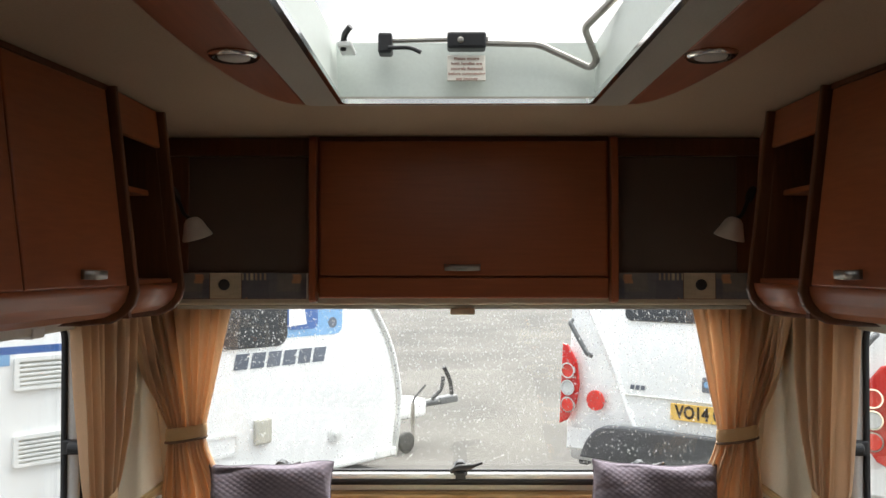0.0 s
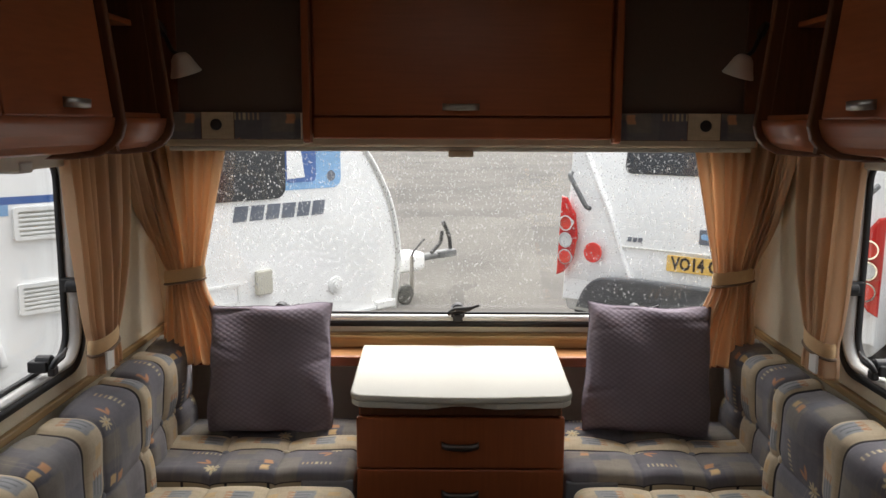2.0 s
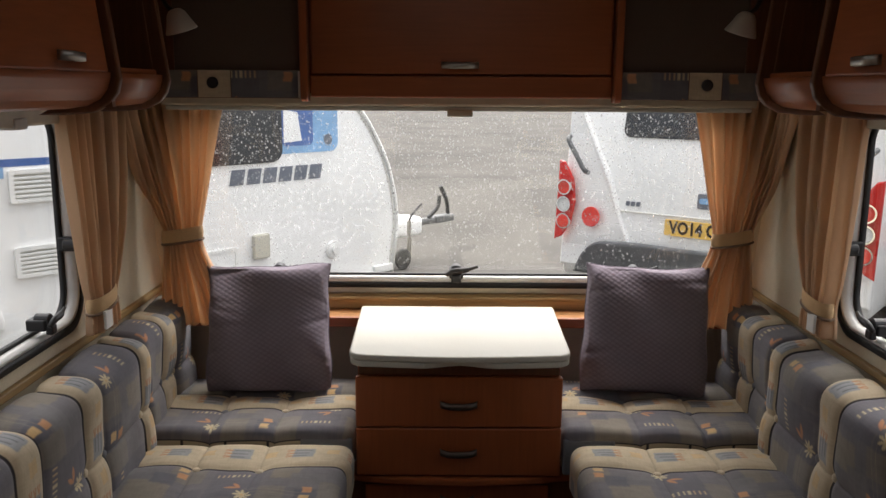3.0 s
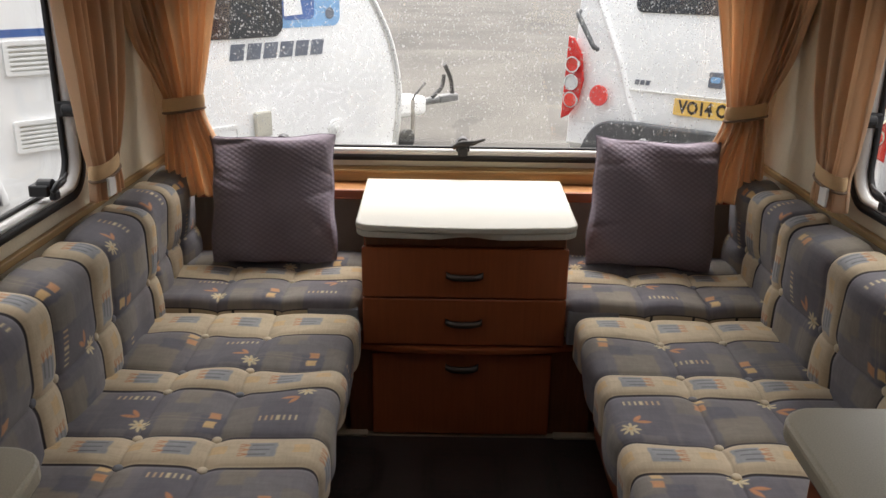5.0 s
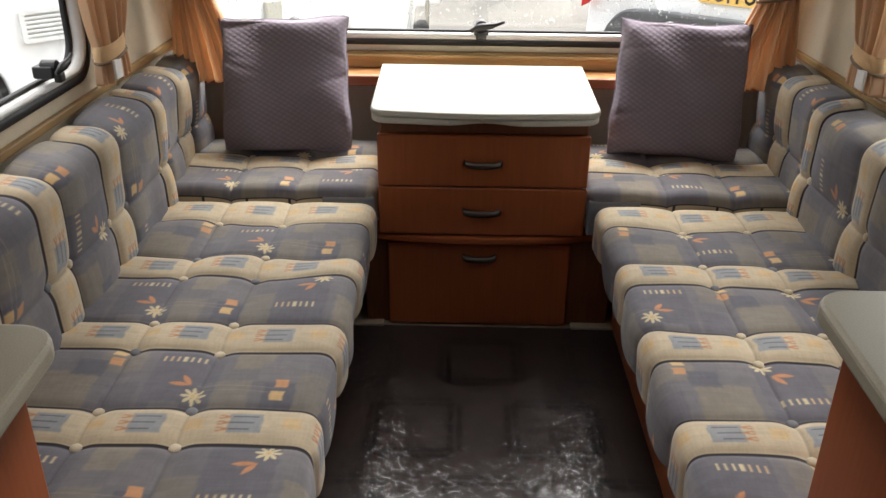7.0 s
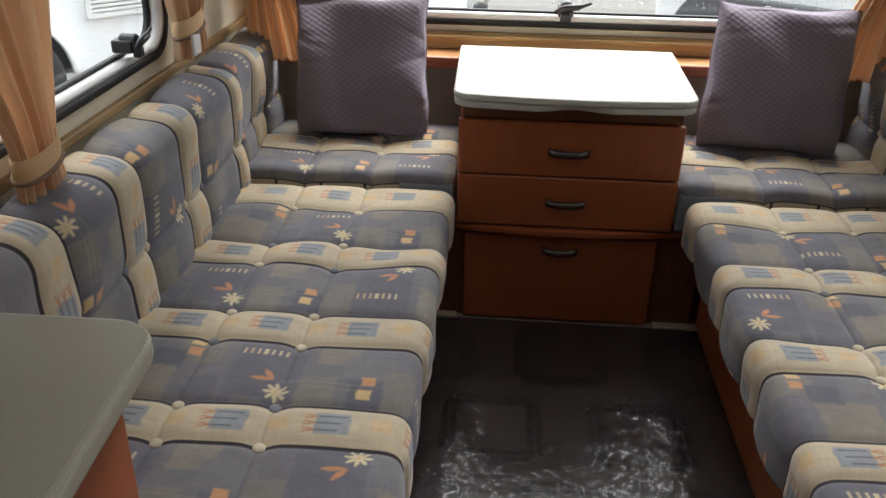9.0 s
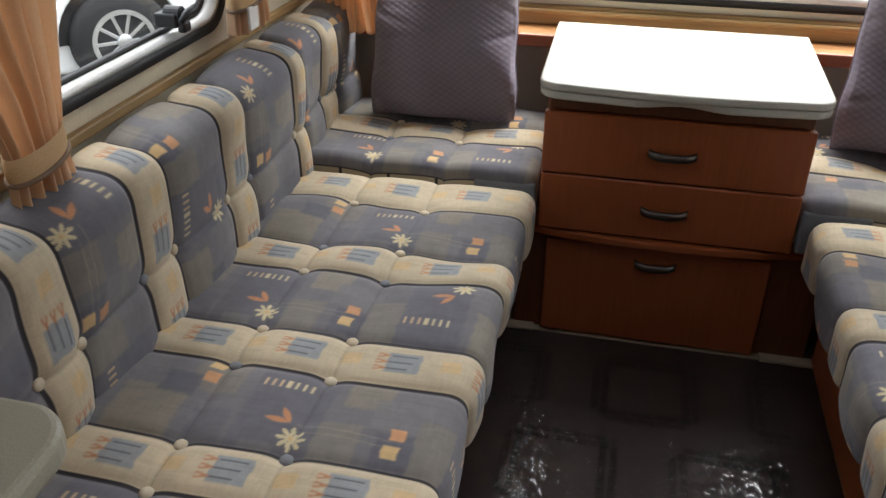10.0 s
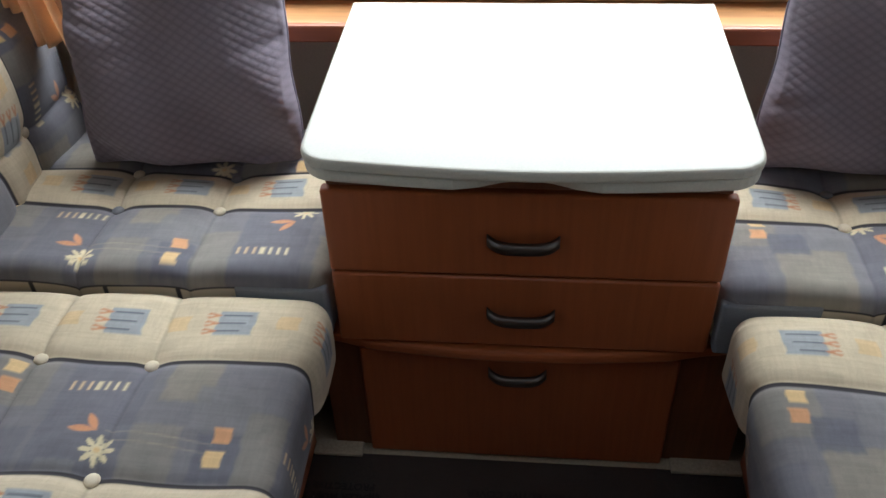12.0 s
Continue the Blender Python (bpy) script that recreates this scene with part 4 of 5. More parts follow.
def cushion(name, label, side, points, r, seams, bands, first_cream, puff=0.013, end_r=0.030, depth=0.12, step=0.0027, seed=0, group="", category="cushion",
            starts=(0.0,), shifts=(0.0,), phase=0.0, pale_end=False):
    """A buttoned cushion: points (x, z) of its section for the left bench, mirrored for the right; seams at
    lengths along the section; bands at places along the bench, from the front wall backwards."""
    xz, nrm, s = profile(points, r, step)
    y_hi, y_lo = bands[0], bands[-1]
    ln = y_hi - y_lo
    inner = np.arange(end_r, ln - end_r, step)
    arc = [radians(a) for a in range(0, 91, 15)]
    v = [(0.0, depth), (0.0, depth * 0.66), (0.0, depth * 0.4)] + [(end_r * (1 - math.cos(a)), end_r * (1 - math.sin(a))) for a in arc]
    v += [(q, 0.0) for q in inner] + [(ln - end_r * (1 - math.cos(a)), end_r * (1 - math.sin(a))) for a in reversed(arc)] + [(ln, end_r + q) for q in (0.002, 0.004, 0.006, 0.008)] + [(ln, depth * 0.4), (ln, depth * 0.66), (ln, depth)]
    v = np.array(v)
    dist, inset = v[:, 0], v[:, 1]
    edges = np.array([y_hi - b for b in bands])
    j = np.clip(np.searchsorted(edges, dist, side="right") - 1, 0, len(edges) - 2)
    b, wb = dist - edges[j], (edges[j + 1] - edges[j])
    se = np.array([0.0, *seams, s[-1] + 1e-6])
    i = np.clip(np.searchsorted(se, s, side="right") - 1, 0, len(se) - 2)
    a, wa = s - se[i], se[i + 1] - se[i]
    I, J = np.meshgrid(i, j, indexing="ij")
    A, B = np.meshgrid(a, b, indexing="ij")
    WA, WB = np.meshgrid(wa, wb, indexing="ij")
    cream = ((J + (0 if first_cream else 1)) % 2) == 0
    fa, fb = A / WA, B / WB
    ends_u = (I == 0) & (fa < 0.5), (I == len(se) - 2) & (fa > 0.5)
    bu = 1 - np.abs(2 * fa - 1) ** 2.6
    bu = np.where(ends_u[0] | ends_u[1], 1.0, bu)
    bv = 1 - np.abs(2 * fb - 1) ** 2.6
    ends_v = ((J == 0) & (fb < 0.5)) | ((J == len(edges) - 2) & (fb > 0.5))
    bv = np.where(ends_v, 1.0, bv)
    h = puff * (np.sqrt(np.clip(bu, 0, 1)) * np.sqrt(np.clip(bv, 0, 1)) - 1.0)
    rng = np.random.default_rng(seed + 17)
    for k in range(14):
        f1, f2, ph = rng.uniform(4, 26), rng.uniform(4, 26), rng.uniform(0, 6.28)
        h = h + 0.0011 * np.sin(f1 * s[:, None] + f2 * dist[None, :] * rng.choice((-1, 1)) + ph)
    # buttons where the seams cross
    dimples = []
    for q in seams:
        for e, (e0, jj) in enumerate(zip(edges[1:-1], range(1, len(edges) - 1))):
            dimples.append((q, e0, jj))
            rr = (s[:, None] - q) ** 2 + (dist[None, :] - e0) ** 2
            h = h - 0.008 * np.exp(-rr / 0.022 ** 2)
    seam_v = np.min(np.abs(dist[:, None] - edges[None, 1:-1]), axis=1)
    h = h + 0.0035 * np.exp(-(seam_v / 0.0035) ** 2)[None, :] - 0.003 * np.exp(-(seam_v / 0.010) ** 2)[None, :]
    up_ness = np.clip(nrm[:, 1], 0, 1)[:, None]
    h = h - np.minimum(inset[None, :], end_r + 0.020 + np.maximum(inset[None, :] - end_r - 0.020, 0) * up_ness)
    g = np.zeros((len(s), len(dist), 3))
    g[..., 0] = (xz[:, 0][:, None] + nrm[:, 0][:, None] * h) * (1 if side < 0 else -1)
    g[..., 1] = y_hi - dist[None, :]
    g[..., 2] = np.maximum(xz[:, 1][:, None] + nrm[:, 1][:, None] * h, min(xz[0, 1], xz[-1, 1]) - 0.002)
    turn_row = np.array([starts[(q // 2) % len(starts)] for q in range(len(edges))])[J]
    shift_row = np.where(cream, 0.0, np.array([shifts[(q // 2) % len(shifts)] for q in range(len(edges))])[J])
    col = printed(np.repeat(s[:, None], len(dist), 1), B - shift_row, WB, cream, turn_row, phase)
    line = (np.abs(dist[:, None] - edges[None, 1:-1] - 0.0).min(axis=1) < 0.0040)[None, :]
    col = np.where(line[..., None] & np.ones_like(A, bool)[..., None], PIPE, col)
    if pale_end:
        below = (dist > ln - 1e-6) & (inset > end_r + 0.003)
        lines = (np.abs((s + 0.03) % 0.125 - 0.06) < 0.004)[:, None, None]
        col = np.where(below[None, :, None], np.where(lines | (np.abs(inset - end_r - 0.005) < 0.0015)[None, :, None], PIPE, CREAM), col)
    for q in seams:
        w = np.exp(-((s - q) / 0.0022) ** 2)[:, None, None] * 0.25
        col = col * (1 - w) + PIPE * w
    th = thing(name, (side * 0.7, (y_hi + y_lo) / 2, 0.29), label, category, group)
    cover = link_mesh("cover", grid_mesh("cover", g, col, flip=side < 0), M_FABRIC, th, "", True)
    keep = [(xz[k, 0] - nrm[k, 0] * 0.037, xz[k, 1] - nrm[k, 1] * 0.037) for k in range(0, len(s), 6)]
    low = min(xz[0, 1], xz[-1, 1]) + 0.001
    outline = [(x * (1 if side < 0 else -1), max(z, low)) for x, z in keep if z > low + 0.004]
    outline = [(xz[0, 0] * (1 if side < 0 else -1), low)] + outline + [(outline[-1][0], low)]
    part("core", prism(outline, "y", y_lo + 0.010, y_hi - 0.010), M_BUTTONG, th, "grey cloth underside")
    for n, (q, e, jj) in enumerate(dimples):
        ku, kv = int(np.argmin(np.abs(s - q))), int(np.argmin(np.abs(dist - e)))
        p = Vector(g[ku, kv]) + Vector((nrm[ku, 0] * (1 if side < 0 else -1), 0, nrm[ku, 1])) * 0.002
        turn = Vector((nrm[ku, 0] * (1 if side < 0 else -1), 0, nrm[ku, 1])).to_track_quat("Z", "Y").to_matrix().to_4x4()
        part("button", lathe([(0.0105, -0.003), (0.0112, 0.001), (0.009, 0.0042), (0.004, 0.0058)], 12, Matrix.Translation(p) @ turn),
             M_BUTTONC if (n + jj) % 3 else M_BUTTONG, th, "", True)
    return th


for side in (-1, 1):
    ex = 0.297 if side < 0 else 0.320
    tail = 1.235 if side < 0 else 1.345
    rows = [2.580, 2.428, 2.216, 2.103, 1.894, 1.780, 1.585, 1.485, tail]
    back_rows = [2.590, 2.515, 2.255, 2.148, 1.930, 1.822, 1.630, 1.528, tail]
    cushion("seat_cushion", "long buttoned bench cushion in cream and grey-blue patterned cloth", side,
            [(-0.96, 0.424), (-ex, 0.430), (-ex - 0.006, 0.292), (-ex - 0.04, 0.291)], 0.055, [0.240, 0.414], rows, True, seed=1 + side, group="bench cushions", step=0.0024,
            starts=(0.310, 0.134) if side < 0 else (-0.030, -0.202), shifts=(0.0, -0.008, -0.013, -0.01), phase=0.080 if side < 0 else 0.104)
    corner = cushion("corner_seat_cushion", "square buttoned corner cushion in cream and grey-blue patterned cloth", side,
            [(-0.96, 0.462), (-0.302, 0.466), (-0.306, 0.326), (-0.34, 0.325)], 0.040, [0.235, 0.425], [3.04, 2.872, 2.764, 2.580], False, depth=0.17,
            seed=3 + side, group="bench cushions", starts=(0.300, 0.138) if side < 0 else (-0.212, -0.040), shifts=(-0.022,), phase=0.095, pale_end=True)
    part("end_panel", slab(side * 0.309, side * 0.46, 2.5765, 2.606, 0.328, 0.436, 0.006), M_BUTTONG, corner, "plain grey-blue cloth end")
    cushion("back_cushion", "long buttoned backrest in cream and grey-blue patterned cloth", side,
            [(-1.020, 0.722), (-1.005, 0.752), (-0.878, 0.738), (-0.874, 0.40), (-0.92, 0.395)], 0.080, [0.340], back_rows, True, puff=0.017, seed=5 + side, group="bench backrests",
            depth=0.10, category="backrest cushion", starts=(0.060, -0.116) if side < 0 else (0.236, 0.060), shifts=(0.05, 0.03, 0.0), phase=0.024)
    cushion("corner_back_cushion", "short buttoned corner backrest in cream and grey-blue patterned cloth", side,
            [(-1.020, 0.722), (-1.005, 0.752), (-0.893, 0.740), (-0.892, 0.44), (-0.93, 0.435)], 0.075, [0.320], [3.05, 2.862, 2.752, 2.590], False, puff=0.018, seed=7 + side,
            group="bench backrests", depth=0.10, category="backrest cushion", starts=(-0.116, 0.060), phase=0.024)


# ---------------------------------------------------------------- velvet scatter cushions


def scatter_cushion(m, w, h, seed, label):
    n = 230
    t = np.linspace(-1, 1, n)
    U, V = np.meshgrid(t, t, indexing="ij")
    rng = np.random.default_rng(seed)
    edge = (1 - np.abs(U) ** 3) * (1 - np.abs(V) ** 3)
    puff = 0.064 * np.clip(edge, 0, 1) ** 0.47
    wave_u = 0.020 * np.sin(3.1 * V + seed) + 0.013 * np.sin(7.3 * V + 2 * seed)
    wave_v = 0.018 * np.sin(2.7 * U + 2 * seed) + 0.013 * np.sin(6.1 * U + seed)
    draw = 1.01 - 0.048 * (1 - np.abs(V) ** 2) * np.abs(U) ** 4 + wave_u * np.abs(U) ** 3
    draw2 = 1.0 - 0.040 * (1 - np.abs(U) ** 2) * np.abs(V) ** 4 + wave_v * np.abs(V) ** 3
    tuck = 1 - 0.018 * np.abs(U * V) ** 6
    x, z = U * w / 2 * draw * tuck, V * h / 2 * draw2 * tuck
    # quilted diamonds: strong ribs one way, weaker ones the other
    xs, zs = x + 0.004 * np.sin(9 * z), z + 0.004 * np.sin(8 * x + seed)
    p, q = (zs + 0.62 * xs) / 0.0150, (zs - 0.80 * xs) / 0.0190
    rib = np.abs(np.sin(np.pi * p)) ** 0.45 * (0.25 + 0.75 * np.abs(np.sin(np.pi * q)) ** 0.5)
    relief = 0.0015 * rib
    folds = np.zeros_like(U)
    for k in range(9):
        sgn, cv, ln = rng.choice((-1, 1)), rng.uniform(-0.95, 0.95), rng.uniform(0.15, 0.45)
        slope = rng.uniform(-0.4, 0.4)
        dist = V - cv - slope * (U - sgn)
        folds -= 0.008 * np.exp(-(dist / 0.055) ** 2) * np.exp(-np.abs(U - sgn) / ln)
    for k in range(12):
        f1, f2, ph = rng.uniform(1, 6), rng.uniform(1, 6), rng.uniform(0, 6.28)
        folds += 0.0034 * np.sin(f1 * U + f2 * V + ph)
    th = thing("scatter_cushion", m.translation, label, "cushion", "scatter cushions")
    grids = []
    for sgn in (-1, 1):
        g = np.stack([x, sgn * (puff + (relief + folds) * np.clip(edge * 6, 0, 1)) * (1.0 if sgn < 0 else 0.8), z], -1)
        flat = g.reshape(-1, 3) @ np.array(m.to_3x3()).T + np.array(m.translation)
        grids.append(flat.reshape(g.shape))
    # groove shade and ridge sheen of the quilting, put into the velvet's colour
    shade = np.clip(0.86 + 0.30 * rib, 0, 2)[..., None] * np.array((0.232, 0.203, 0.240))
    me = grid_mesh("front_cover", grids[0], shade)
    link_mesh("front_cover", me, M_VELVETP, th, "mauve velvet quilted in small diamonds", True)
    link_mesh("back_cover", grid_mesh("back_cover", grids[1], flip=True), M_VELVET, th, "mauve velvet back", True)
    rim = [Vector(grids[0][0, k]) for k in range(0, n, 6)] + [Vector(grids[0][k, -1]) for k in range(0, n, 6)] + \
          [Vector(grids[0][-1, k]) for k in range(n - 1, 0, -6)] + [Vector(grids[0][k, 0]) for k in range(n - 1, 0, -6)]
    part("piping", tube(rim, 0.0022, 6, closed=True), M_VELVET, th, "self-coloured seam piping", True)
    return th


scatter_cushion(pose(-0.617, 2.946, 0.662, -12, 0, 3), 0.404, 0.424, 3, "square mauve velvet cushion leaning under the window")
scatter_cushion(pose(0.621, 2.948, 0.664, -12, 2.5, -3), 0.412, 0.424, 9, "square mauve velvet cushion leaning in the corner, slightly slumped")


# ---------------------------------------------------------------- curtains


def round_corner(u, v, corner, r=0.065):
    """A rail that runs across and, past the corner, turns back along the side wall."""
    sg, q = np.sign(u), np.abs(u)
    ang = np.clip((q - corner) / r, 0, math.pi / 2)
    past = np.maximum(q - corner - r * math.pi / 2, 0)
    x = np.minimum(q, corner) + r * np.sin(ang)
    y = -r * (1 - np.cos(ang)) - past
    return sg * (x + v * np.sin(ang)), y + v * np.cos(ang)


def curtain(m, widths, folds, seed, label, tie_z, tie_h=0.045, lining=False, corner=0.0):
    """A gathered curtain in the plane u (across), w (up) of m; widths: rows of (w, left, right); corner: where its rail turns."""
    rng = np.random.default_rng(seed)
    zs = np.linspace(widths[0][0], widths[-1][0], 90)
    order = sorted(widths)
    zc = [q[0] for q in order]
    lo, hi = np.interp(zs, zc, [q[1] for q in order]), np.interp(zs, zc, [q[2] for q in order])
    k = np.ones(7) / 7
    pad = lambda q: np.convolve(np.pad(q, 3, mode="edge"), k, mode="valid")
    lo, hi = pad(lo), pad(hi)
    n = 190
    t = np.linspace(0, 1, n)
    ph = rng.uniform(0, 0.8, folds + 2)
    warp = t + 0.020 * np.sin(2 * np.pi * 2 * t + rng.uniform(0, 6)) + 0.012 * np.sin(2 * np.pi * 5 * t + rng.uniform(0, 6))
    g = np.zeros((len(zs), n, 3))
    wide = hi - lo
    gather = np.clip(wide / wide.max(), 0.2, 1)
    for r, z in enumerate(zs):
        amp = 0.021 * (0.55 + 0.45 * gather[r])
        drift = 0.10 * math.sin(3.1 * z + seed)
        wave = np.sin(2 * np.pi * folds * (warp + 0.004 * math.sin(9 * z)) + drift)
        wave2 = 0.35 * np.sin(2 * np.pi * folds * 0.5 * warp + 2.0 * z + seed)
        g[r, :, 0] = lo[r] + wide[r] * (t + 0.010 * np.cos(2 * np.pi * folds * warp + drift))
        g[r, :, 1] = amp * (np.sign(wave) * np.abs(wave) ** 0.75 + wave2) - 0.020 * (1 - gather[r]) * np.sin(np.pi * t)
        g[r, :, 2] = z
    if corner:
        g[..., 0], g[..., 1] = round_corner(g[..., 0], g[..., 1], corner)
    flat = g.reshape(-1, 3) @ np.array(m.to_3x3()).T + np.array(m.translation)
    th = thing("curtain", m @ Vector(((lo[0] + hi[0]) / 2, 0, zs[-1])), label, "curtain", "curtains")
    cl = link_mesh("cloth", grid_mesh("cloth", flat.reshape(g.shape)), M_CURTAIN, th, "", True)
    so = cl.modifiers.new("thickness", "SOLIDIFY")
    so.thickness = 0.0015
    a, b = float(np.interp(tie_z, zs[::-1], lo[::-1])), float(np.interp(tie_z, zs[::-1], hi[::-1]))
    cu, rad = (a + b) / 2, (b - a) / 2 + 0.005
    bm = bmesh.new()
    sides = 28
    ringv = []
    for (dz, k2) in ((-tie_h / 2, 0.97), (-tie_h / 2 + 0.004, 1.0), (0, 1.03), (tie_h / 2 - 0.004, 1.0), (tie_h / 2, 0.96)):
        ringv.append([bm.verts.new(m @ Vector((cu + rad * k2 * math.cos(q), -0.004 + 0.030 * k2 * math.sin(q), tie_z + dz + 0.010 * math.cos(q)))) for q in (2 * math.pi * j / sides for j in range(sides))])
    for r0, r1 in zip(ringv, ringv[1:]):
        for j in range(sides):
            bm.faces.new((r0[j], r0[(j + 1) % sides], r1[(j + 1) % sides], r1[j]))
    tb = part("tieback", bm, M_TIE, th, "apricot cloth tieback", True)
    part("piping", tube([m @ Vector((cu + rad * math.cos(q), -0.004 + 0.031 * math.sin(q), tie_z - tie_h / 2 + 0.010 * math.cos(q))) for q in (2 * math.pi * j / 32 for j in range(32))],
                        0.0042, 6, closed=True), M_PIPING, tb, "taupe piping", True)
    if lining:
        part("lining_tab", slab(cu - rad * 0.75, cu - rad * 0.15, -0.036, -0.028, tie_z - 0.075, tie_z - 0.024, 0.003, m=m), M_LINING, th, "white lining showing under the tie")
    return th


for side in (-1, 1):
    # beside the front window: across runs towards the middle for the left one
    m = Matrix.Translation((0, 2.985, 0))
    spans = [(1.415, 0.745, 1.175), (1.32, 0.765, 1.130), (1.20, 0.790, 1.070), (1.08, 0.815, 1.005), (1.01, 0.832, 0.972), (0.968, 0.838, 0.957), (0.92, 0.830, 0.962), (0.80, 0.775, 0.975), (0.665, 0.735, 0.985)]
    rows = [(z, side * a, side * b) if side > 0 else (z, -b, -a) for z, a, b in spans]
    curtain(m, rows, 10, 3 + side, "gathered apricot curtain tied back beside the front window", 0.968, corner=0.955)
    # on the side wall
    base = Matrix(((0, -1, 0, -0.975), (1, 0, 0, 0), (0, 0, 1, 0), (0, 0, 0, 1))) if side < 0 else Matrix(((0, 1, 0, 0.975), (1, 0, 0, 0), (0, 0, 1, 0), (0, 0, 0, 1)))
    curtain(base, [(1.40, 2.34, 2.70), (1.20, 2.36, 2.685), (1.05, 2.385, 2.65), (0.93, 2.405, 2.59), (0.882, 2.423, 2.555), (0.83, 2.413, 2.573), (0.795, 2.410, 2.573)], 8, 11 + side,
            "gathered apricot curtain tied back on the side wall", 0.880, 0.042, lining=True)
base = Matrix(((0, -1, 0, -0.975), (1, 0, 0, 0), (0, 0, 1, 0), (0, 0, 0, 1)))
curtain(base, [(1.40, 1.50, 1.88), (1.20, 1.53, 1.865), (1.05, 1.58, 1.84), (0.88, 1.655, 1.805), (0.805, 1.675, 1.785), (0.77, 1.665, 1.795), (0.72, 1.665, 1.80)], 6, 21,
        "gathered apricot curtain tied back on the side wall", 0.806, 0.040)

# pelmet boards between locker and curtains, covered in the bench cloth
for side in (-1, 1):
    pb = thing("pelmet_board", (side * 0.68, 2.79, 1.41), "pelmet board covered in the patterned bench cloth", "pelmet", "pelmets")
    for x0, x1, crm in ((0.470, 0.668, False), (0.670, 0.765, True), (0.767, 0.905, False)):
        nx, nz = int((x1 - x0) / 0.003) + 1, 27
        X, Z = np.meshgrid(np.linspace(x0, x1, nx), np.linspace(0.0, 0.078, nz), indexing="ij")
        g = np.stack([side * X, np.full_like(X, LY + 0.028), 1.413 + Z], -1)
        col = printed(X - x0, 0.115 - Z * 0.9, np.full(X.shape, 0.33), np.full(X.shape, crm), np.full(X.shape, 0.12), 0.035)
        me = grid_mesh("cloth", g, col, flip=side > 0)
        link_mesh("cloth", me, M_FABRIC, pb)
    part("board", slab(side * 0.468, side * 0.907, LY + 0.0295, LY + 0.045, 1.411, 1.4895, 0.002), M_WOODDARK, pb)
    part("medallion", lathe([(0.017, 0.0), (0.017, 0.0025), (0.013, 0.004), (0.005, 0.0045)], 20, pose(side * 0.722, LY + 0.0275, 1.455, 90, 0, 0)), M_BLACK, pb, "round dark stud")
    part("edge_strip", slab(side * 0.4665, side * 0.4715, LY + 0.022, LY + 0.029, 1.413, 1.4895, 0.001), M_LINING, pb, "white edge strip")

# ---------------------------------------------------------------- outdoors
GZ = -0.55
bg = bmesh.new()
bmesh.ops.create_grid(bg, x_segments=8, y_segments=8, size=400)
bmesh.ops.translate(bg, vec=(0, 0, GZ), verts=bg.verts)
setting("ground", bg, M_ASPHALT, "wet grey tarmac yard reaching to the horizon", "ground")


def along(px, py, fx, fy):
    """Local axes of a parked caravan: x forwards, y to its left, z up from the ground."""
    q = math.hypot(fx, fy)
    fx, fy = fx / q, fy / q
    return Matrix(((fx, -fy, 0, px), (fy, fx, 0, py), (0, 0, 1, GZ), (0, 0, 0, 1)))


K = 1.1


def up(z):
    return 2.0 - (2.0 - z) * K


# touring caravan whose side and drawbar show through the front window
A = along(-0.524, 8.77, 0.67, 0.74)
ca = thing("touring_caravan", A.translation, "white touring caravan parked in the wet yard", "caravan", "parked caravans")
PR = [(-0.08, 0.31), (0.0, 0.80), (-0.045, 1.08), (-0.13, 1.35), (-0.37, 1.74), (-0.75, 2.1), (-1.25, 2.42), (-2.0, 2.55), (-5.1, 2.50), (-5.5, 2.2), (-5.6, 1.2), (-5.55, 0.31)]
prof = [(a * K, up(z)) for a, z in PR]
smooth_prof = [(p[0], p[1]) for p in bent([Vector(p) for p in prof], 0.25, 5)]
part("body", prism(smooth_prof, "y", 0.0, 2.2, 0.03, 3, m=A), M_VANWHITE, ca, "white moulded body")
part("edge_rail", tube([A @ Vector((a, -0.004, z)) for a, z in smooth_prof[:32]], 0.022, 8), M_WHITEPL, ca, "white awning rail", True)
part("edge_line", tube([A @ Vector((a - 0.045, -0.003, z)) for a, z in smooth_prof[:32]], 0.007, 6), M_GREYPL, ca, "grey sealing line", True)
part("window", prism([(a * K, up(z)) for a, z in rounded(-2.75, -1.30, 1.41, 2.05, 0.10)], "y", -0.022, 0.0, 0.008, m=A), M_VANGLASS, ca, "dark tinted window")
part("light_decal", prism([(a * K, up(z)) for a, z in rounded(-1.40, -0.71, 1.47, 1.98, 0.08)], "y", -0.005, 0.0, m=A), M_BLUE, ca, "pale blue panel")
part("deep_decal", prism([(a * K, up(z)) for a, z in rounded(-1.30, -0.98, 1.53, 1.98, 0.05)], "y", -0.009, -0.006, m=A), M_BLUEDARK, ca, "deep blue panel")
part("white_decal", prism([(-1.28 * K, up(1.56)), (-1.10 * K, up(1.57)), (-1.14 * K, up(1.80)), (-1.28 * K, up(1.82))], "y", -0.013, -0.010, m=A), M_VANWHITE, ca, "white wedge")
part("badge", lathe([(0.05, 0), (0.05, 0.004), (0.045, 0.006)], 18, A @ pose(-0.82 * K, -0.005, up(1.57), 90, 0, 0)), M_LETTER, ca, "round dark badge")
for k in range(6):
    a = -1.80 + 0.153 * k
    part("name_bar", prism([(q * K, up(z)) for q, z in ((a, 1.25), (a + 0.125, 1.25), (a + 0.150, 1.37), (a + 0.025, 1.37))], "y", -0.007, 0.0, 0.002, m=A), M_LETTER, ca, "slate lettering drawn as a bar")
part("stripe", slab(-5.4 * K, -2.85 * K, -0.004, 0.0, up(1.50), up(1.548), 0, m=A), M_BLUEDARK, ca, "deep blue stripe")
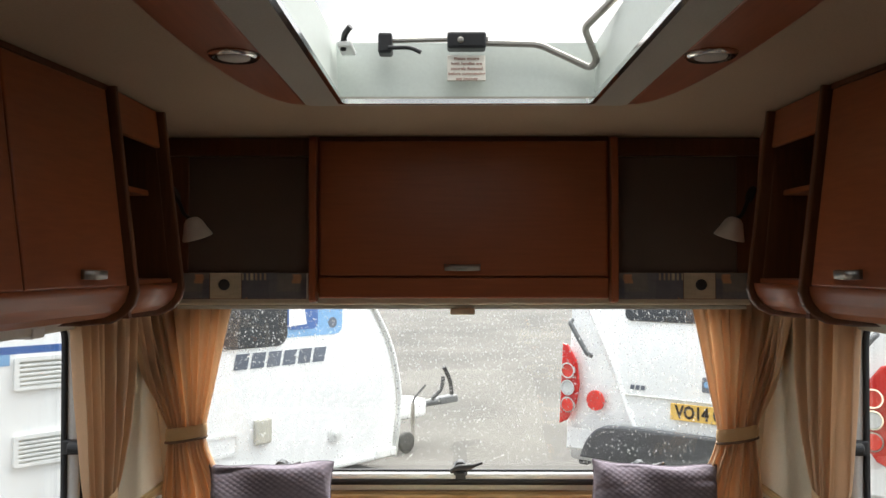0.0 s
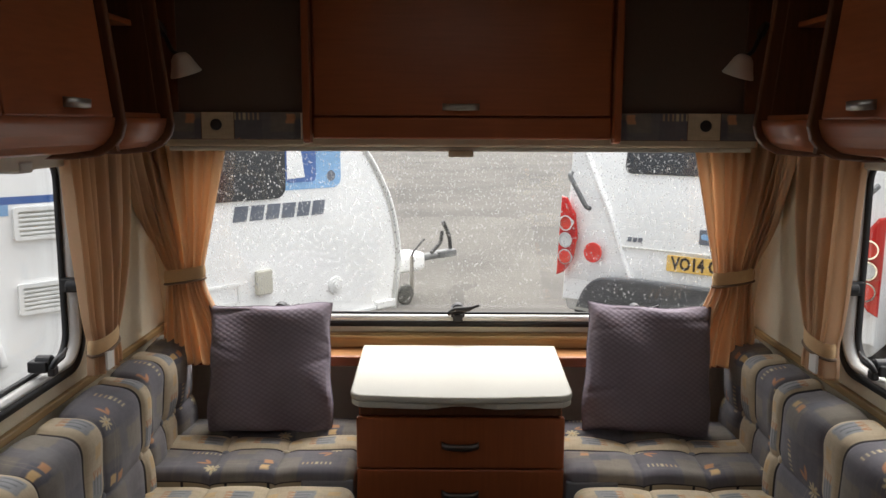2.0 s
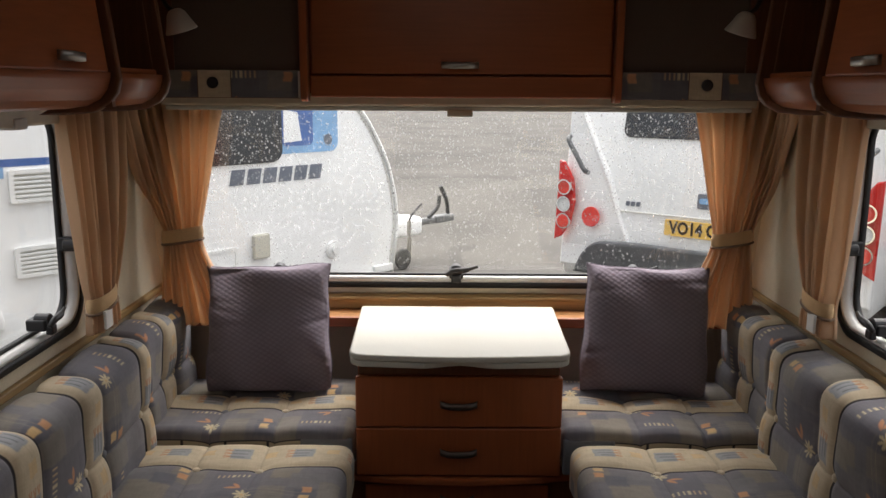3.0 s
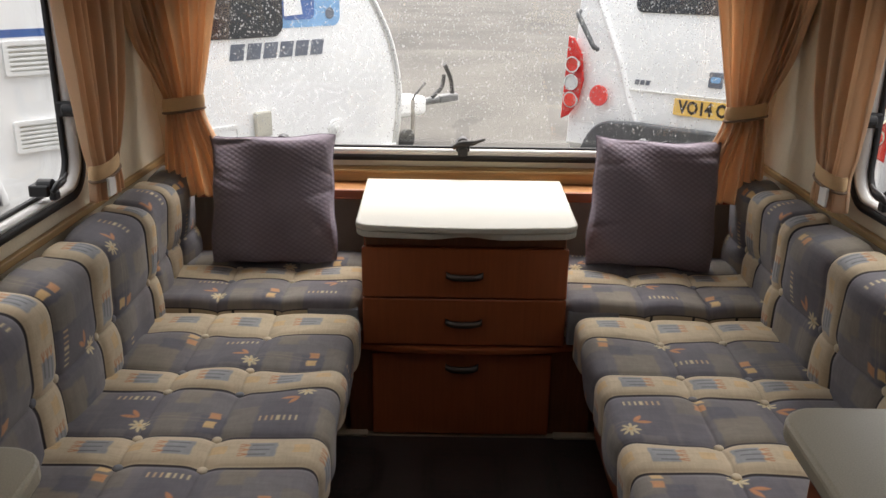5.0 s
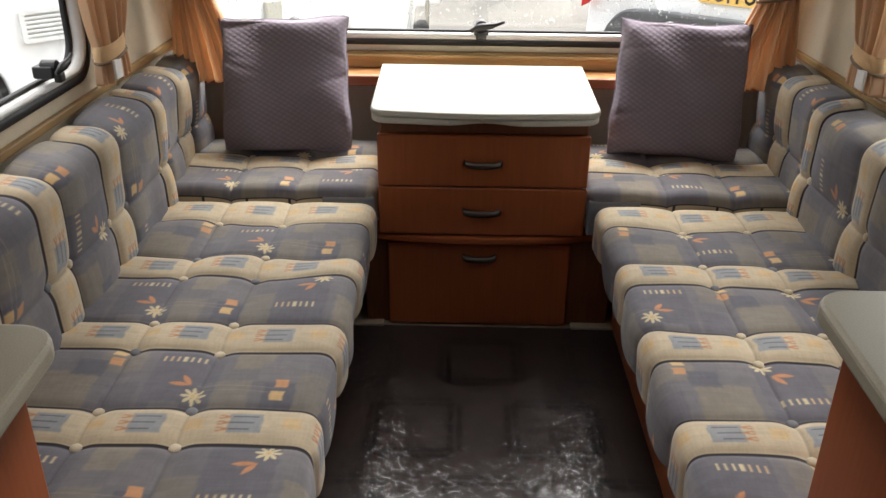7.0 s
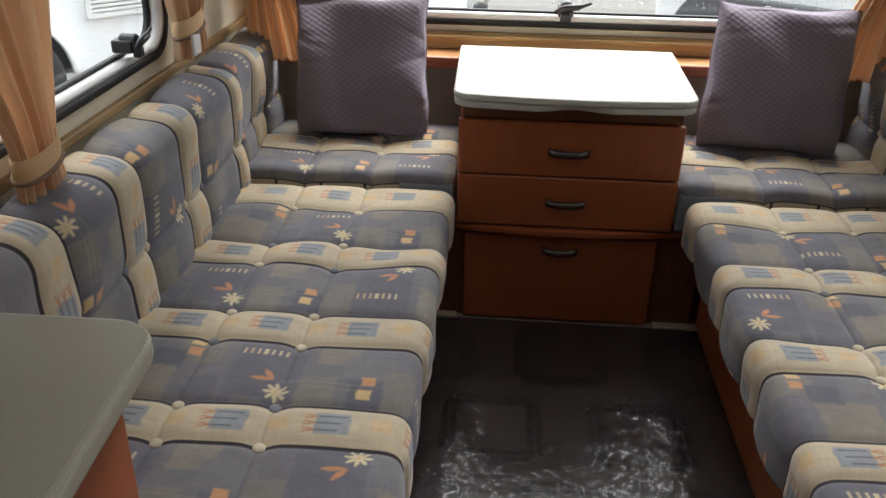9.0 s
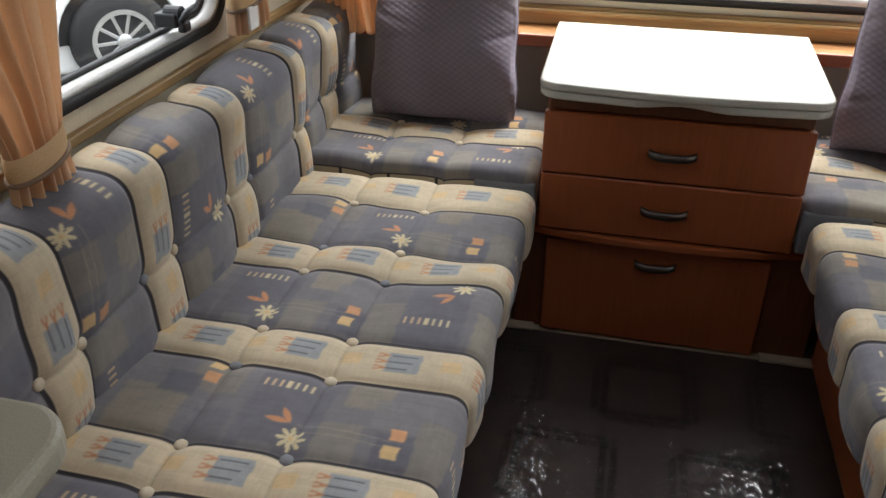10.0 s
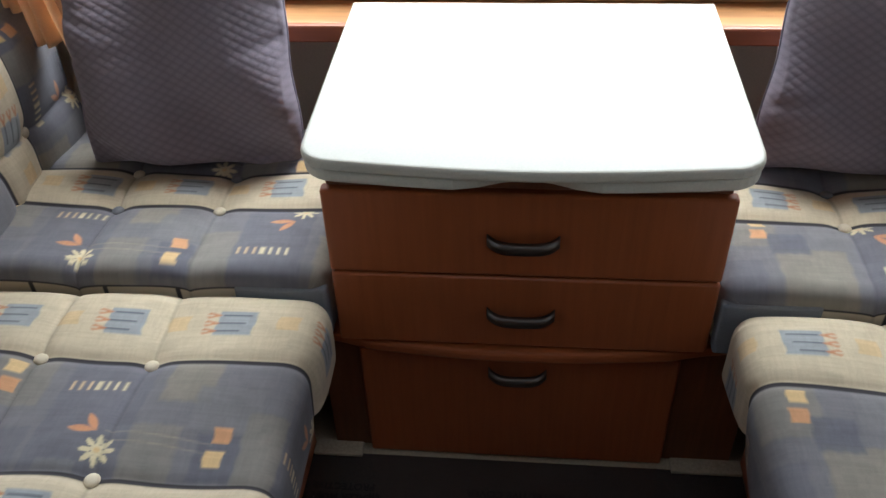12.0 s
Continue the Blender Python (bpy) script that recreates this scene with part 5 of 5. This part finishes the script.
part("pale_stripe", slab(-5.4 * K, -3.42 * K, -0.004, 0.0, up(1.43), up(1.499), 0, m=A), M_BLUE, ca, "pale blue stripe")
cap = part("water_cap", lathe([(0.085, 0), (0.085, 0.012), (0.078, 0.02), (0.060, 0.020), (0.056, 0.028), (0.030, 0.030), (0.028, 0.042), (0.022, 0.045)], 28, A @ pose(-0.79 * K, 0, up(0.62), 90, 0, 0)),
           M_WHITEPL, ca, "white round filler cap")
part("socket_box", prism([(a * K, up(z)) for a, z in rounded(-1.615, -1.465, 0.655, 0.85, 0.015)], "y", -0.045, 0.0, 0.012, m=A), M_LAMINATE, ca, "cream socket box")
part("hatch", ring([(a * K, up(z)) for a, z in rounded(-2.20, -1.75, 0.60, 0.77, 0.03)], [(a * K, up(z)) for a, z in rounded(-2.175, -1.775, 0.625, 0.745, 0.02)], "y", -0.012, 0.0, A), M_WHITEPL, ca, "white locker hatch")
part("hatch_panel", prism([(a * K, up(z)) for a, z in rounded(-2.174, -1.776, 0.626, 0.744, 0.02)], "y", -0.006, 0.0, m=A), M_VANWHITE, ca)
part("skirt_rail", slab(-1.1 * K, -0.10 * K, -0.02, 0.0, up(0.33), up(0.36), 0.005, m=A), M_WHITEPL, ca, "white lower rail")
part("corner_bracket", slab(-0.32 * K, -0.08 * K, -0.03, 0.02, up(0.33), up(0.40), 0.01, m=A), M_WHITEPL, ca)
for z0, z1 in ((1.27, 1.48), (0.79, 0.99)):
    v = part("vent", ring([(a * K, up(z)) for a, z in rounded(-3.40, -2.93, z0, z1, 0.02)], [(a * K, up(z)) for a, z in rounded(-3.37, -2.96, z0 + 0.025, z1 - 0.025, 0.008)], "y", -0.03, 0.0, A), M_WHITEPL, ca, "white fridge vent")
    part("backing", slab(-3.375 * K, -2.955 * K, -0.004, 0.0, up(z0 + 0.02), up(z1 - 0.02), 0, m=A), M_GREYPL, v, "grey vent backing")
    for k in range(6):
        zz = z0 + 0.034 + k * (z1 - z0 - 0.06) / 5.2
        part("slat", slab(-3.37 * K, -2.96 * K, -0.026, -0.006, up(zz), up(zz + 0.016), 0.003, m=A), M_WHITEPL, v)
arch = [(-3.90 * K + 0.44 * math.cos(radians(q)), 0.33 + 0.44 * math.sin(radians(q))) for q in range(0, 181, 10)]
arch_in = [(-3.90 * K + 0.39 * math.cos(radians(q)), 0.33 + 0.39 * math.sin(radians(q))) for q in range(0, 181, 10)]
part("wheel_arch", prism(arch + arch_in[::-1], "y", -0.05, 0.0, 0.01, m=A), M_VANWHITE, ca, "white wheel arch lip", True)
part("arch_liner", prism(arch_in, "y", -0.012, 0.0, m=A), M_TYRE, ca, "dark wheel arch")
WM = A @ pose(-3.90 * K, -0.02, 0.325, 90, 0, 0)
wh = part("wheel", lathe([(0.19, -0.10), (0.30, -0.10), (0.325, -0.07), (0.325, 0.05), (0.30, 0.075), (0.20, 0.08)], 40, WM), M_TYRE, ca, "road wheel with alloy rim", True)
part("rim", ring([(0.205 * math.cos(q), 0.205 * math.sin(q)) for q in (2 * math.pi * k / 40 for k in range(40))], [(0.175 * math.cos(q), 0.175 * math.sin(q)) for q in (2 * math.pi * k / 40 for k in range(40))], "z", 0.06, 0.09, WM), M_ALLOY, wh, "silver rim")
for k in range(10):
    part("spoke", slab(0.03, 0.185, -0.012, 0.012, 0.060, 0.082, 0.004, m=WM @ Matrix.Rotation(2 * math.pi * k / 10, 4, "Z")), M_ALLOY, wh)
part("hub", lathe([(0.05, 0.05), (0.05, 0.085), (0.035, 0.095)], 20, WM), M_ALLOY, wh, "", True)
part("far_wheel", lathe([(0.19, -0.10), (0.30, -0.10), (0.325, -0.07), (0.325, 0.05), (0.30, 0.075)], 32, A @ pose(-3.90 * K, 2.1, 0.325, 90, 0, 0)), M_TYRE, ca, "", True)
# drawbar
AD = A @ Matrix.Translation((0.35, -0.35, 0))
hz = 0.44
part("drawbar_cover", slab(-0.25, 0.66, 0.93, 1.27, hz - 0.12, hz + 0.10, 0.06, 3, m=AD), M_VANWHITE, ca, "white drawbar fairing")
part("drawbar", tube([AD @ Vector((0.5, 1.1, hz)), AD @ Vector((1.15, 1.1, hz))], 0.045, 10), M_VANGREY, ca, "grey drawbar")
part("coupling", slab(1.0, 1.32, 1.04, 1.16, hz - 0.04, hz + 0.05, 0.02, m=AD), M_VANGREY, ca, "grey tow coupling")
part("handbrake", tube([AD @ Vector(p) for p in bent([(0.85, 1.04, hz + 0.05), (1.00, 1.02, hz + 0.16), (1.02, 1.02, hz + 0.30)], 0.06)], 0.024, 8), M_BLACK, ca, "black handbrake lever")
part("coupling_lever", tube([AD @ Vector(p) for p in bent([(1.26, 1.10, hz + 0.05), (1.24, 1.10, hz + 0.22), (1.12, 1.10, hz + 0.40)], 0.08)], 0.026, 8), M_BLACK, ca, "black coupling lever")
part("jockey_post", tube([AD @ Vector((0.30, 0.82, 0.12)), AD @ Vector((0.30, 0.82, hz + 0.10))], 0.024, 8), M_STEEL, ca, "steel jockey post")
part("crank", tube([AD @ Vector(p) for p in ((0.30, 0.82, hz + 0.10), (0.34, 0.82, hz + 0.16), (0.50, 0.82, hz + 0.27))], 0.014, 6), M_BLACK, ca, "black crank")
part("jockey_wheel", lathe([(0.05, -0.03), (0.10, -0.03), (0.115, -0.015), (0.115, 0.015), (0.10, 0.03), (0.05, 0.03)], 28, AD @ pose(0.20, 0.82, 0.115, 90, 0, 0)), M_TYRE, ca, "small black jockey wheel", True)
part("far_leg", slab(-0.9, -0.8, 1.9, 2.0, 0.0, 0.35, 0.01, m=A), M_STEEL, ca)


def rear_caravan(px, py, fx, fy, lettered, label):
    """A caravan seen from behind: local x to its right along the rear, y forwards."""
    q = math.hypot(fx, fy)
    R = Matrix(((fy / q, fx / q, 0, px), (-fx / q, fy / q, 0, py), (0, 0, 1, 0), (0, 0, 0, 1)))
    c = thing("caravan", (px, py, GZ), label, "caravan", "parked caravans")
    side_prof = [(0.05, 0.02), (0.0, 0.30), (0.03, 0.75), (0.10, 1.2), (0.20, 1.65), (0.45, 1.98), (0.8, 2.05), (5.0, 2.05), (5.5, 1.4), (5.6, 0.4), (5.5, 0.02)]
    sp = [(p[0], p[1]) for p in bent([Vector(p) for p in side_prof], 0.2, 4)]
    part("body", prism(sp, "x", 0.0, 2.25, 0.05, 3, m=R), M_VANWHITE, c, "white moulded rear body", True)

    def on(out, d0, d1, mat, name, parent, text="", bev=0.004):
        """Pieces lying on the rear panel, which leans forward as it rises."""
        b = prism(out, "y", d0, d1, bev)
        for v in b.verts:
            z = v.co.z
            v.co.y += float(np.interp(z, [0.02, 0.30, 0.75, 1.2, 1.65], [0.05, 0.0, 0.03, 0.10, 0.20]))
        b.transform(R)
        return part(name, b, mat, parent, text)
    for mir in (0, 1):
        X = (lambda x: 2.25 - x) if mir else (lambda x: x)
        pil = [(0.005, 0.10), (0.72, 0.10), (0.62, 0.32), (0.54, 0.48), (0.42, 0.80), (0.33, 0.95), (0.16, 1.25), (0.10, 1.45), (0.005, 1.45)]
        on([(X(x), z) for x, z in [(p[0], p[1]) for p in bent([Vector(p) for p in pil], 0.06, 4)]], -0.035, 0.02, M_VANWHITE, "pillar", c, "raised white corner moulding", 0.018)
        lamp = on([(X(x), z) for x, z in ((-0.015, 0.30), (0.045, 0.33), (0.12, 0.43), (0.15, 0.60), (0.12, 0.78), (0.03, 0.90), (-0.015, 0.91))], -0.062, -0.034, M_RED, "tail_lamp", c, "red tail lamp cluster", 0.010)
        for z, mt in ((0.71, M_REFLECT), (0.58, M_CLEARLENS), (0.45, M_REFLECT)):
            on([(X(0.062) + 0.052 * math.cos(a), z + 0.052 * math.sin(a)) for a in (2 * math.pi * k / 24 for k in range(24))], -0.078, -0.063, mt, "lens", lamp, "round lens", 0.006)
            ringo = ring([(X(0.062) + 0.060 * math.cos(a), z + 0.060 * math.sin(a)) for a in (2 * math.pi * k / 24 for k in range(24))],
                         [(X(0.062) + 0.050 * math.cos(a), z + 0.050 * math.sin(a)) for a in (2 * math.pi * k / 24 for k in range(24))], "y", -0.084 + 0.02, -0.064 + 0.02, R)
            part("lens_ring", ringo, M_CHROME, lamp, "bright ring")
        on([(X(0.285) + 0.076 * math.cos(a), 0.50 + 0.076 * math.sin(a)) for a in (2 * math.pi * k / 28 for k in range(28))], -0.050, -0.036, M_REFLECT, "reflector", c, "round red reflector", 0.005)
        grab = [R @ Vector((X(x), y, z)) for x, y, z in ((0.055, 0.02, 1.09), (0.065, -0.03, 1.075), (0.235, -0.06, 0.845), (0.245, -0.02, 0.83))]
        part("grab_handle", tube(bent(grab, 0.03), 0.019, 8), M_VANGREY, c, "grey grab handle", True)
    bump = [(p[0], p[1]) for p in bent([Vector(p) for p in ((0.14, 0.06), (0.22, 0.22), (0.34, 0.325), (0.60, 0.345), (1.65, 0.345), (1.91, 0.325), (2.03, 0.22), (2.11, 0.06))], 0.08, 4)]
    on(bump, -0.075, -0.02, M_VANGREY, "bumper", c, "dark grey moulded bumper", 0.015)
    on(rounded(0.475, 1.775, 1.10, 1.62, 0.06), -0.015, 0.02, M_VANGLASS, "window", c, "dark rear window", 0.006)
    on([(0.47, 0.555), (1.78, 0.555), (1.78, 0.567), (0.47, 0.567)], -0.012, 0.01, M_GREYPL, "panel_joint", c, "panel joint", 0.002)
    plate = on(rounded(0.87, 1.39, 0.425, 0.540, 0.012), -0.022, -0.010, M_YELLOW, "number_plate", c, "yellow number plate", 0.002)
    on(rounded(1.09, 1.19, 0.63, 0.735, 0.012), -0.006, 0.004, M_LETTER, "maker_badge", c, "slate square badge", 0.002)
    on(rounded(1.105, 1.175, 0.665, 0.705, 0.015), -0.009, -0.0065, M_BLUE, "badge_mark", c, "blue mark", 0.001)
    for k in range(3):
        on([(0.545 + 0.042 * k, 0.605), (0.575 + 0.042 * k, 0.605), (0.580 + 0.042 * k, 0.638), (0.550 + 0.042 * k, 0.638)], -0.006, 0.006, M_LETTER, "model_bar", c, "slate lettering drawn as a bar", 0.001)
    if lettered:
        me = text_mesh("VO14 OX", 0.125).copy()
        ob = new("plate_text", me)
        if not me.materials:
            me.materials.append(M_PRINT)
        ob.parent = plate
        ob.matrix_local = Matrix.Translation(-Vector((px, py, GZ))) @ R @ Matrix.Translation((1.12, -0.0135, 0.481)) @ Matrix.Rotation(radians(90), 4, "X") @ Matrix.Scale(0.80, 4, (1, 0, 0))
        tagged(ob, "black registration letters")
    for x in (0.2, 2.05):
        part("tyre", lathe([(0.19, -0.10), (0.30, -0.10), (0.325, -0.07), (0.325, 0.07), (0.30, 0.10)], 28, R @ pose(x, 2.9, GZ + 0.325, 0, 90, 0)), M_TYRE, c, "", True)
    part("tow_light_box", slab(0.06, 0.14, 0.10, 0.20, -0.03, 0.03, 0.01, m=R), M_BLACK, c, "small black marker")
    return c


rear_caravan(0.86, 6.75, 0.63, 0.77, True, "white caravan seen from behind, rain-wet, with red tail lamps")
rear_caravan(2.80, 5.80, 0.63, 0.77, False, "white caravan seen from behind beside the yard")
